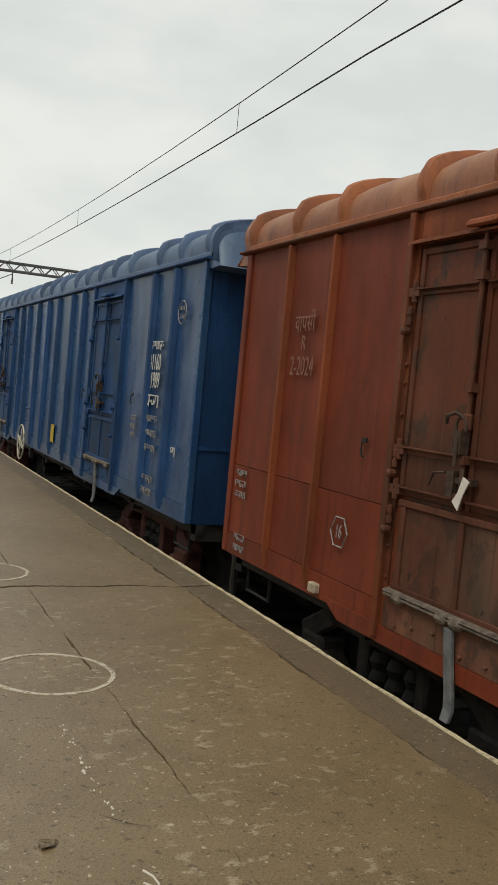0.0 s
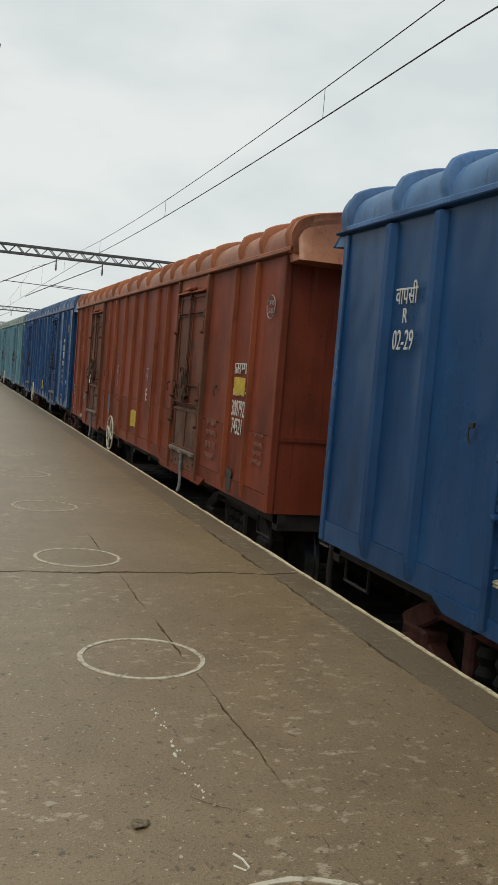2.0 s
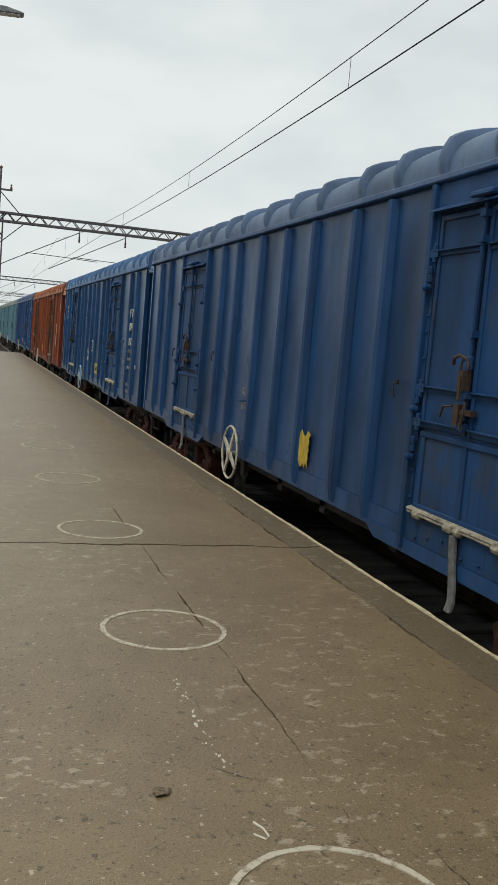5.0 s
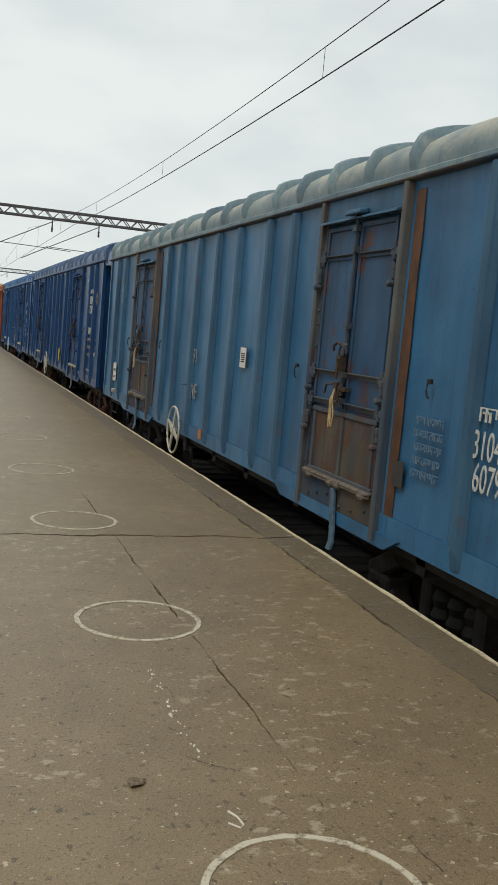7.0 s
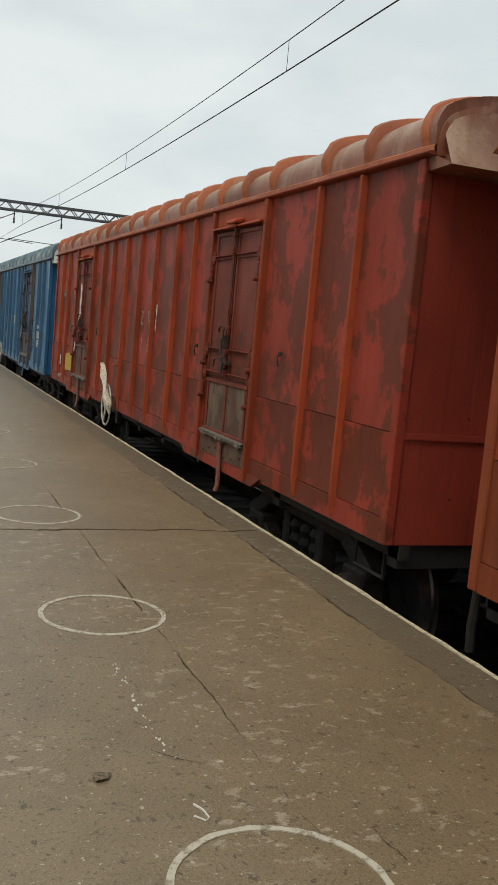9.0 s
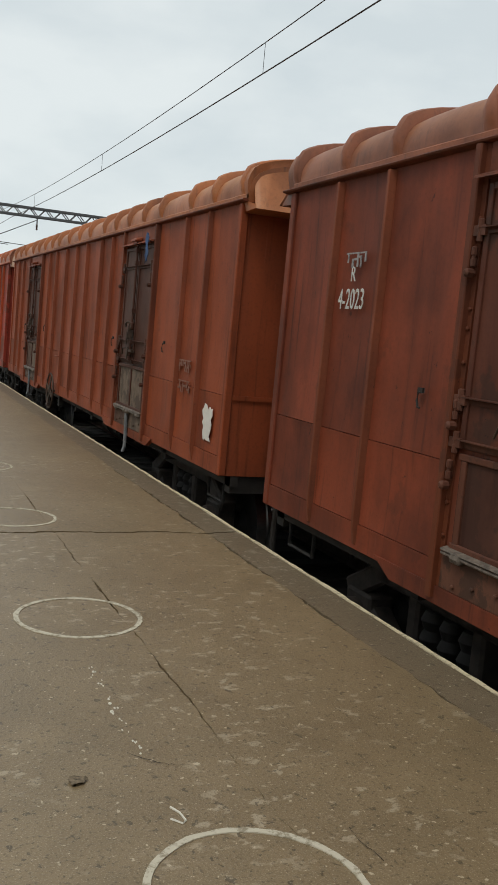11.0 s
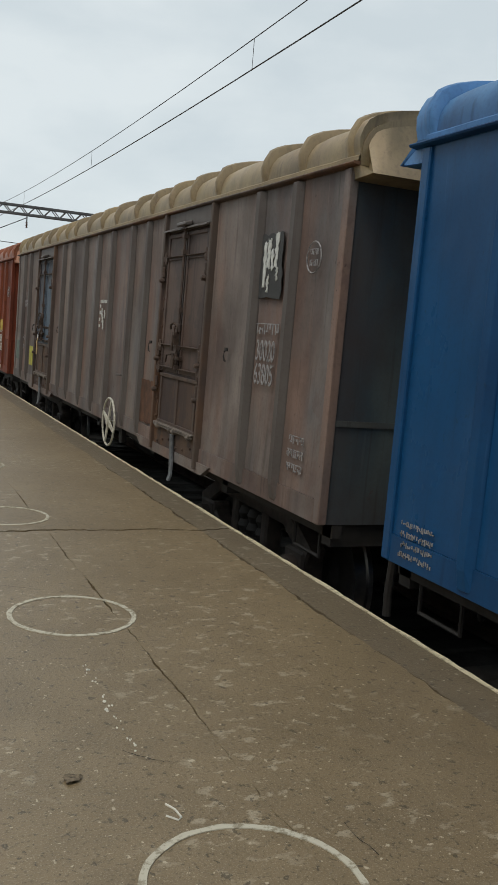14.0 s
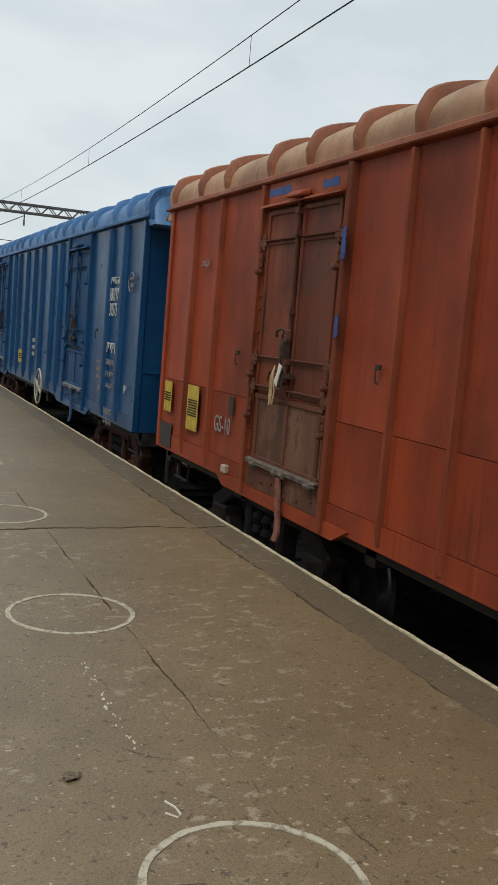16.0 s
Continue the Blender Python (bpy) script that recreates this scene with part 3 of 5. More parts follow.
def side_hook(bm):
    tube(bm, [(0.0, 0, 0.05), (-0.025, 0, 0.045), (-0.028, 0, 0.0), (-0.025, -0.01, -0.035), (-0.018, -0.022, -0.04)], 0.007, 6)
    box(bm, -0.015, 0.0, -0.025, 0.025, 0.045, 0.075)


def wheel_rim(bm):
    tube(bm, [(0, 0.285 * math.cos(a), 0.285 * math.sin(a)) for a in (2 * math.pi * k / 36 for k in range(36))], 0.0135, 8, True)


def wheel_spoke(bm):
    prism(bm, [(0.02, -0.036), (0.285, -0.013), (0.285, 0.013), (0.02, 0.036)], "x", -0.012, 0.006)


def wheel_hub(bm):
    lathe(bm, [(-0.03, 0.03), (-0.022, 0.05), (0.02, 0.05), (0.02, 0.018), (0.20, 0.018)], "x", 14)


def brake_stand(bm):
    box(bm, 0.16, 0.22, -0.06, 0.06, -0.25, 0.34)
    box(bm, 0.16, 0.24, -0.13, 0.13, 0.26, 0.36)


def centre_sill(bm):
    box(bm, -0.28, 0.28, -LEN / 2 - 0.02, LEN / 2 + 0.02, -0.08, 0.29)
    for d in (0.08, 2.0, 4.2, 5.6, 6.76, 7.9, 9.3, 11.5, LEN - 0.08):
        box(bm, -1.45, 1.45, along(d) - 0.06, along(d) + 0.06, 0.14, 0.295)
    for x in (-1.45, 1.38):
        box(bm, x, x + 0.07, -LEN / 2, LEN / 2, 0.20, 0.295)


def brake_gear(bm):
    lathe(bm, [(-0.45, 0.08), (-0.42, 0.19), (0.42, 0.19), (0.45, 0.08)], "y", 14, (-0.75, -0.4, -0.02))
    lathe(bm, [(-0.22, 0.06), (-0.2, 0.15), (0.2, 0.15), (0.22, 0.06)], "y", 12, (-0.7, 1.4, 0.0))
    tube(bm, [(-0.85, -4.0, 0.12), (-0.85, 4.0, 0.12)], 0.03, 6)
    tube(bm, [(-0.5, -3.6, -0.2), (-0.5, 3.6, -0.2)], 0.03, 6)


def coupler(bm):
    box(bm, -0.10, 0.10, 0.0, 0.34, 0.10, 0.30)
    prism(bm, [(-0.17, 0.30), (0.17, 0.30), (0.20, 0.46), (0.06, 0.50), (0.0, 0.44), (-0.14, 0.50), (-0.20, 0.42)], "z", 0.07, 0.35)


def air_hose(bm):
    tube(bm, [(-0.62, 0.02, 0.20), (-0.62, 0.16, 0.20), (-0.62, 0.21, 0.15), (-0.62, 0.22, -0.06), (-0.58, 0.26, -0.22)], 0.026, 8)


def step_iron(bm):
    tube(bm, [(-1.42, -0.20, 0.30), (-1.42, -0.20, 0.02), (-1.42, 0.20, 0.02), (-1.42, 0.20, 0.30)], 0.016, 6)


def corner_pipe(bm):
    tube(bm, [(-1.30, -0.02, 0.26), (-1.36, 0.14, 0.25), (-1.36, 0.20, 0.22), (-1.36, 0.22, 0.0), (-1.36, 0.21, -0.14)], 0.028, 8)


def side_frame(bm):
    """Cast bogie side frame with its two windows and the spring nest gap."""
    def bar(y0, z0, y1, z1, w):
        d = Vector((y1 - y0, z1 - z0)).normalized()
        n = Vector((-d.y, d.x)) * w / 2
        prism(bm, [(y0 + n.x, z0 + n.y), (y1 + n.x, z1 + n.y), (y1 - n.x, z1 - n.y), (y0 - n.x, z0 - n.y)], "x", -0.08, 0.08)
    bar(-1.20, -0.16, -0.75, 0.08, 0.17)
    bar(-0.80, 0.09, 0.80, 0.09, 0.17)
    bar(0.75, 0.08, 1.20, -0.16, 0.17)
    bar(-0.95, -0.20, -0.36, -0.56, 0.14)
    bar(0.95, -0.20, 0.36, -0.56, 0.14)
    bar(-0.40, -0.57, 0.40, -0.57, 0.15)
    bar(-0.34, -0.55, -0.34, 0.06, 0.12)
    bar(0.34, -0.55, 0.34, 0.06, 0.12)
    for y in (-1.0, 1.0):
        box(bm, -0.10, 0.10, y - 0.17, y + 0.17, -0.46, -0.12)


def axle_box(bm):
    lathe(bm, [(-0.13, 0.05), (-0.12, 0.13), (0.06, 0.14), (0.08, 0.10)], "x", 14)


def spring_nest(bm):
    for y in (-0.2, 0.0, 0.2):
        lathe(bm, [(-0.5 + 0.06 * k, 0.085 if k % 2 else 0.06) for k in range(9)], "z", 10, (0, y, 0))


def bolster(bm):
    box(bm, -1.05, 1.05, -0.2, 0.2, -0.10, 0.10)


def wheel_set(bm):
    for s in (-1, 1):
        lathe(bm, [(s * 0.79, 0.535), (s * 0.82, 0.53), (s * 0.825, 0.50), (s * 0.925, 0.495), (s * 0.925, 0.43), (s * 0.89, 0.40), (s * 0.89, 0.18), (s * 0.95, 0.13), (s * 0.95, 0.085), (s * 1.1, 0.075)][::s], "x", 32)
    tube(bm, [(-0.82, 0, 0), (0.82, 0, 0)], 0.085, 12)


def tread(s):
    def build(bm):
        n = 40
        prof = [(s * 0.787, 0.537), (s * 0.822, 0.533), (s * 0.828, 0.503), (s * 0.927, 0.498)]
        rings = [[bm.verts.new((w, r * math.cos(2 * math.pi * k / n), r * math.sin(2 * math.pi * k / n))) for k in range(n)] for w, r in prof]
        for a, c in zip(rings, rings[1:]):
            for k in range(n):
                bm.faces.new((a[k], a[(k + 1) % n], c[(k + 1) % n], c[k]))
    return build


def writing(parent, text, size, d, z, material=None, squeeze=0.8, label="", out=0.016):
    """Stencilled writing on the platform side, its middle d metres from the leading end."""
    key = "text_%s_%.3f_%.2f" % (text, size, squeeze)
    if key not in MESHES:
        cu = bpy.data.curves.new("lettering", "FONT")
        cu.body, cu.size, cu.align_x, cu.align_y, cu.extrude, cu.resolution_u = text, size, "CENTER", "CENTER", 0.002, 3
        tmp = new("lettering_tmp", cu)
        tmp.scale = (squeeze, 1, 1)
        me = bpy.data.meshes.new_from_object(tmp.evaluated_get(bpy.context.evaluated_depsgraph_get()))
        bpy.data.objects.remove(tmp)
        me.transform(Matrix.Diagonal((squeeze, 1, 1, 1)))
        me.materials.clear()
        me.materials.append(None)
        MESHES[key] = me
    ob = new("lettering", MESHES[key])
    ob.material_slots[0].link = "OBJECT"
    ob.material_slots[0].material = material or LETTER
    ob.parent = parent
    ob.matrix_basis = LIFT @ pose(-HALF - out, along(d), z, 90, 0, -90)
    if label:
        ob["label"] = label
    return ob


def bars(parent, d, z, rows, width, height, material=None, seed=1, out=0.016):
    """Writing that cannot be read, as broken bars."""
    rnd = random.Random(seed)

    def build(bm):
        for r in range(rows):
            zc = (rows - 1) / 2 * height * 1.7 - r * height * 1.7
            y = -width / 2
            end = width / 2 * rnd.uniform(0.75, 1)
            if height > 0.04:
                box(bm, -0.0012, 0.002, y, end, zc + height * 0.40, zc + height * 0.5)
            while y < end:
                w = height * rnd.uniform(0.13, 0.26)
                lo = zc - height / 2 * rnd.choice((1.0, 0.9, 0.3, 0.1))
                hi = zc + height / 2 * rnd.choice((1.0, 1.0, 0.8, 0.2))
                box(bm, -0.0022, 0.002, y, min(end, y + w), lo, max(hi, lo + 0.2 * height))
                if rnd.random() < 0.5:
                    zb = zc + height * rnd.uniform(-0.4, 0.2)
                    box(bm, -0.0032, 0.002, y, min(end, y + height * 0.55), zb, zb + height * 0.16)
                y += w + height * rnd.uniform(0.18, 0.5)
    return piece("lettering", "bars_%d_%d_%.2f_%.3f" % (seed, rows, width, height), build, material or LETTER_DIM, parent, LIFT @ pose(-HALF - out, along(d), z))


def plate(parent, name, d, z, w, h, material, label, out=0.018, ragged=0.0, seed=3):
    """A painted or pasted rectangle on the side."""
    rnd = random.Random(seed)

    def build(bm):
        pts = []
        n = 8
        for k in range(n):
            pts.append((-w / 2 + w * k / n, -h / 2 + rnd.uniform(-ragged, ragged)))
        for k in range(n):
            pts.append((w / 2 + rnd.uniform(-ragged, ragged), -h / 2 + h * k / n))
        for k in range(n):
            pts.append((w / 2 - w * k / n, h / 2 + rnd.uniform(-ragged, ragged)))
        for k in range(n):
            pts.append((-w / 2 + rnd.uniform(-ragged, ragged), h / 2 - h * k / n))
        prism(bm, pts, "x", -0.002, 0.003)
    return piece(name, "plate_%s_%.2f_%.2f_%d_%.3f" % (name, w, h, seed, ragged), build, material, parent, LIFT @ pose(-HALF - out, along(d), z), label)


def mirrored(bm, build):
    """The same part turned over along the wagon."""
    build(bm)
    for v in bm.verts:
        v.co.y = -v.co.y


def grab_handle(bm):
    tube(bm, [(0.0, -0.13, 0.0), (-0.045, -0.13, 0.004), (-0.055, -0.10, 0.004), (-0.055, 0.11, -0.006), (-0.045, 0.14, -0.006), (0.0, 0.14, -0.006)], 0.012, 8)


def build_door(root, side, d0, d1, mats):
    dc = (d0 + d1) / 2
    turn = pose(side * HALF, along(dc), 0, 0, 0, 0 if side < 0 else 180)
    base = LIFT @ turn
    door = piece("door", "door_back", door_back, mats["door"], root, base, mats.get("door_label", ""))
    dm, lm = (mats["door2"] if d0 > 6 else mats["door"]), mats["low"]
    door.material_slots[0].material = dm
    for y in (-0.30, 0.30):
        piece("leaf", "door_leaf", door_leaf, dm, door, pose(0, y, 0), bevel=0.004)
    piece("flap", "door_flap", door_flap, lm, door, bevel=0.004)
    for z in (0.578, 1.058):
        piece("flap_rail", "flap_rail", flap_rail, mats["bar"], door, pose(0, 0, z), bevel=0.004)
    for y in (-0.53, 0.0, 0.53):
        piece("flap_strip", "flap_strip", flap_strip, mats["bar"], door, pose(0, y, 0), bevel=0.004)
    for z in (2.235, 1.355, 1.13):
        for y in (-0.31, 0.31):
            piece("crossbar", "cross_bar", cross_bar, mats["bar2"] if d0 > 6 else mats["bar"], door, pose(0, y, z))
        for y in (-0.63, 0.63):
            piece("bar_end", "bar_end", bar_end, mats["bar"], door, pose(-0.036, y * 0.965, z), smooth=True)
    piece("lock_rod", "lock_rod", lock_rod, mats["bar"], door)
    piece("latch", "lock_ring", lock_ring, IRON, door, pose(-0.075, 0.02, 1.52))
    piece("hasp", "hasp", hasp, IRON, door, pose(-0.02, 0.06, 1.25))
    piece("hood", "door_hood", door_hood, mats["rib"], door)
    piece("hood_cap", "hood_cap", hood_cap, mats["rib"], door, bevel=0.012)
    for y, s in ((-0.68, 1), (0.68, -1)):
        piece("post", "door_post_%d" % s, door_post if s > 0 else lambda bm: mirrored(bm, door_post), mats["post"], door, pose(0, y, 0))
        for z in (0.98, 1.30, 2.10):
            piece("hinge", "post_hinge", post_hinge, mats["bar"], door, pose(-0.045, y * 0.925, z), smooth=True)
    piece("threshold", "threshold", threshold, lm, door, smooth=False)
    piece("threshold_rod", "threshold_rod", threshold_rod, mats["rod"], door, smooth=True)
    piece("skirt", "door_skirt", door_skirt, mats["sheet"], door)
    piece("prop_arm", "prop_arm", prop_arm, mats["arm"], door, bevel=0.004)
    for y, z in ((1.02, 1.31), (-1.22, 1.34)):
        piece("hook", "side_hook", side_hook, GRIME, door, pose(-0.012, y, z))
    return door


def build_wagon(mats, label, group="wagons of the goods train"):
    root = tagged(new("goods_wagon"), label, "railway wagon", group)
    piece("body", "core_box", core_box, mats["sheet"], root, LIFT)
    for side in (-1, 1):
        turn = pose(side * HALF, 0, 0, 0, 0, 0 if side < 0 else 180)
        flip = 1 if side < 0 else -1
        edges = [0.0, 0.80, 1.46, 2.33, None, 3.79, 4.46, 5.10, 5.95, 6.74, 7.48, 8.38, 9.02, 9.64, None, 11.10, 12.09, 12.76, 13.52]
        for a, c in zip(edges, edges[1:]):
            if a is None or c is None:
                continue
            w, y = c - a, along((a + c) / 2) * flip
            at = LIFT @ turn @ pose(0, y, 0)
            if mats["seam"]:
                piece("side_panel", "panel_hi_%.2f" % w, panel(w, 1.0135, 2.68, 0.016), mats["sheet"], root, at, smooth=True)
                piece("lower_panel", "panel_lo_%.2f" % w, panel(w, 0.467, 1.0085, 0.012, 0.005), mats["sheet"], root, at, smooth=True)
            else:
                piece("side_panel", "panel_tall_%.2f" % w, panel(w, 0.464, 2.68, 0.020, 0.001), mats["sheet"], root, at, smooth=True)
        for d in RIBS:
            piece("rib", "rib_%d" % mats["seam"], rib(mats["seam"]), mats["rib"], root, LIFT @ turn @ pose(0, along(d) * flip, 0), bevel=0.004)
        for d, s in ((0.03, 1), (LEN - 0.03, -1)):
            piece("corner_post", "corner_post", corner_post, mats["sheet"], root, LIFT @ turn @ pose(0, along(d) * flip, 0), bevel=0.008)
        piece("sill", "sill", sill, mats["sheet"], root, LIFT @ turn)
        piece("eave", "eave_rail", eave_rail, mats["eave"], root, LIFT @ turn)
        piece("roof_flange", "roof_flange", roof_flange, mats["hoop"], root, LIFT @ turn)
        for d0, d1 in DOORS:
            build_door(root, side, d0, d1, mats)
        wheel_turn = pose(side * (HALF + 0.10), along(mats["wheel_d"]), 0.345, 0, 0, 0 if side < 0 else 180)
        brake = piece("brake_wheel", "wheel_rim", wheel_rim, mats["wheel"], root, LIFT @ wheel_turn, "painted brake handwheel", smooth=True)
        for k in range(4):
            piece("spoke", "wheel_spoke", wheel_spoke, mats["wheel"], brake, pose(0, 0, 0, 20 + mats["spin"] + 90 * k))
        piece("hub", "wheel_hub", wheel_hub, mats["wheel"], brake, smooth=True)
        piece("grab_handle", "grab_handle", grab_handle, mats["rib"], root, LIFT @ turn @ pose(0, along(mats["wheel_d"] + 0.14) * flip, 0.93), smooth=True)
        piece("brake_stand", "brake_stand", brake_stand, GRIME, brake)
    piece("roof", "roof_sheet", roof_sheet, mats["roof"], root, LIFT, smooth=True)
    for d in HOOPS:
        piece("roof_hoop", "hoop", hoop, mats["hoop"], root, LIFT @ pose(0, along(d), 0), smooth=True)
    for s in (1, -1):
        end = LIFT @ pose(0, s * LEN / 2, 0, 0, 0, 0 if s > 0 else 180)
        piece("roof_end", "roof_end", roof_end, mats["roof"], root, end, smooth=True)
        piece("end_panel", "end_panel", lambda bm: box(bm, -HALF + 0.01, HALF - 0.01, -0.05, 0.0, Z_LOW, 2.64), mats["end"], root, end)
        piece("end_seam", "end_seam", lambda bm: box(bm, -HALF + 0.02, HALF - 0.02, 0.0, 0.012, 0.98, 1.02), mats["end"], root, end)
        for x in (-0.55, 0.55):
            piece("end_rib", "end_rib", lambda bm: prism(bm, [(-0.07, 0), (-0.045, 0.06), (0.045, 0.06), (0.07, 0)], "z", 0.32, 2.60), mats["end"], root, end @ pose(x, 0, 0))
        piece("coupler", "coupler", coupler, GRIME, root, end, bevel=0.015)
        piece("air_hose", "air_hose", air_hose, GRIME, root, end, smooth=True)
        piece("end_pipe", "corner_pipe", corner_pipe, IRON if s < 0 else GRIME, root, end, smooth=True)
    for d in (0.42, LEN - 0.42):
        piece("step_iron", "step_iron", step_iron, GRIME, root, LIFT @ pose(0, along(d), 0))
    piece("centre_sill", "centre_sill", centre_sill, GRIME, root, LIFT)
    piece("brake_gear", "brake_gear", brake_gear, GRIME, root, LIFT, smooth=True)
    for d in (2.0, LEN - 2.0):
        bogie = piece("bogie", "bolster", bolster, GRIME, root, LIFT @ pose(0, along(d), 0))
        for s in (-1, 1):
            turn = pose(s * 1.13, 0, 0, 0, 0, 0 if s < 0 else 180)
            piece("side_frame", "side_frame", side_frame, mats["bogie"], bogie, turn, bevel=0.02)
            piece("spring_nest", "spring_nest", spring_nest, GRIME, bogie, turn, smooth=True)
            for y in (-1.0, 1.0):
                piece("axle_box", "axle_box", axle_box, mats["bogie"], bogie, turn @ pose(-0.05, y, -0.30), smooth=True)
        for y in (-1.0, 1.0):
            piece("wheelset", "wheel_set", wheel_set, GRIME, bogie, pose(0, y, -0.34), smooth=True)
            for s in (-1, 1):
                piece("tyre", "tread_%d" % s, tread(s), TYRE, bogie, pose(0, y, -0.34), "bright worn steel tyre", smooth=True)
    return root


def scheme(tag, base, dark, rust, **k):
    """All the finishes of one wagon."""
    roof_base, sh = k.get("roof", base), k.get("shine", 0.3)
    tints, worn, gloss = k.get("tints", ()), k.get("worn", 0.25), k.get("gloss", 0.42)
    sheet = paint(tag + "_side_paint", base, dark, rust, worn, k.get("streak", 0.35), gloss, k.get("patch", 0.62), sh, tints, k.get("size", 3.1))
    ribp = paint(tag + "_rib_paint", k.get("ribc", base), dark, rust, k.get("rib_worn", 0.3), 0.4, 0.5, 0.60, sh)
    # roof tops lightened for dust and sheen alike; blue ones in lighter blue
    roofp = paint(tag + "_roof_paint", roof_base, k.get("roof_dark", dark), k.get("dust_light", rust), k.get("roof_wear_sheen", 0.6) * 0.4, 0.4, k.get("roof_gloss", 0.42), 0.56, 0.5, (), 5.0, (k.get("dust_light", rust), k.get("roof_wear_sheen", 0.6) + 0.15))
    hoopp = paint(tag + "_hoop_paint", k.get("hoopc", roof_base), k.get("roof_dark", dark), k.get("dust_light", rust), 0.3, 0.35, 0.5, 0.58)
    door_dark, door_rust = k.get("door_dark", dark), k.get("door_rust", rust)
    doorp = paint(tag + "_door_paint", k.get("door", base), door_dark, door_rust, k.get("door_worn", 0.5), 0.5, 0.5, 0.54, sh, k.get("door_tints", ()), 2.4)
    lowp = paint(tag + "_flap_paint", k.get("low", k.get("door", base)), door_dark, door_rust, 0.6, 0.6, 0.6, 0.5, 0.25, k.get("low_tints", ()), 4.0)
    door2 = paint(tag + "_rear_door_paint", k["door2"], door_dark, door_rust, 0.5, 0.5, 0.5, 0.52, sh) if "door2" in k else doorp
    bar = paint(tag + "_bar_paint", k.get("barc", k.get("door", base)), door_dark, door_rust, k.get("door_worn", 0.5) * 0.6, 0.4, 0.55, 0.54, sh, (), 7.0)
    end = paint(tag + "_end_paint", k.get("endc", base), dark, rust, worn * 0.6, k.get("streak", 0.35), gloss, 0.66, sh, k.get("end_tints", ()))
    ribc = k.get("ribc", base)
    post = paint(tag + "_post_paint", k.get("post", tuple(c * 0.7 for c in ribc) if k.get("seam") else ribc), dark, k.get("post_rust", rust), k.get("post_worn", 0.4), 0.5, 0.5, 0.55, sh, k.get("post_tints", ()))
    return {"door2": door2, "bar2": bar, "sheet": sheet, "rib": ribp, "roof": roofp, "hoop": hoopp, "eave": post, "end": end, "door": doorp, "low": lowp, "bar": bar, "post": post, "arm": plain(tag + "_arm", k.get("arm", (0.12, 0.13, 0.14)), 0.6, 0, 0.4, 18),
            "rod": plain(tag + "_rod", k.get("rod", (0.13, 0.105, 0.085)), 0.7, 0, 0.6, 25),
            "wheel": k.get("wheel", WHEEL_WHITE), "bogie": k.get("bogie", BOGIE_DARK), "spin": k.get("spin", 0), "wheel_d": k.get("wheel_d", 5.62), "seam": k.get("seam", 0)}


BLUE = dict(shine=0.2, base=(0.010, 0.058, 0.170), dark=(0.010, 0.026, 0.060), rust=(0.04, 0.06, 0.09), worn=0.2, streak=0.45, gloss=0.24, roof=(0.075, 0.135, 0.25), dust_light=(0.10, 0.17, 0.25), bogie=BOGIE)
S_A = scheme("slate_blue", wheel=WHEEL_WHITE, **{**BLUE, "base": (0.016, 0.068, 0.190), "gloss": 0.20, "tints": (((0.045, 0.115, 0.20), 0.5),)})
S_Z = scheme("pale_teal", (0.085, 0.20, 0.26), (0.03, 0.07, 0.09), (0.10, 0.08, 0.06), streak=0.35, roof=(0.22, 0.27, 0.25), dust_light=(0.30, 0.28, 0.20))
S_B = scheme("oxide_red", (0.200, 0.040, 0.019), (0.050, 0.018, 0.011), (0.07, 0.03, 0.018), barc=(0.12, 0.045, 0.028), tints=(((0.15, 0.032, 0.016), 0.5),), low_tints=(((0.075, 0.070, 0.055), 0.75), ((0.21, 0.06, 0.045), 0.4)), door_tints=(((0.055, 0.045, 0.035), 0.6),), post_tints=(((0.07, 0.065, 0.05), 0.5),), seam=1, shine=0.22, worn=0.3, streak=0.4, roof=(0.27, 0.085, 0.035), dust_light=(0.40, 0.20, 0.10), hoopc=(0.33, 0.098, 0.030),
             ribc=(0.25, 0.065, 0.025), door=(0.155, 0.042, 0.021), door_rust=(0.045, 0.035, 0.027), low=(0.165, 0.075, 0.045), door_worn=0.7, gloss=0.5)
S_C = scheme("royal_blue", (0.010, 0.062, 0.172), (0.007, 0.024, 0.070), (0.03, 0.08, 0.16), shine=0.22, arm=(0.02, 0.06, 0.15), worn=0.2, streak=0.3, gloss=0.22, roof=(0.055, 0.155, 0.33), dust_light=(0.08, 0.19, 0.34), wheel=WHEEL_BLUE, bogie=BOGIE, rod=(0.4, 0.36, 0.24))
S_D = scheme("navy_blue", wheel=WHEEL_WHITE, spin=10, rod=(0.30, 0.28, 0.22), **BLUE)
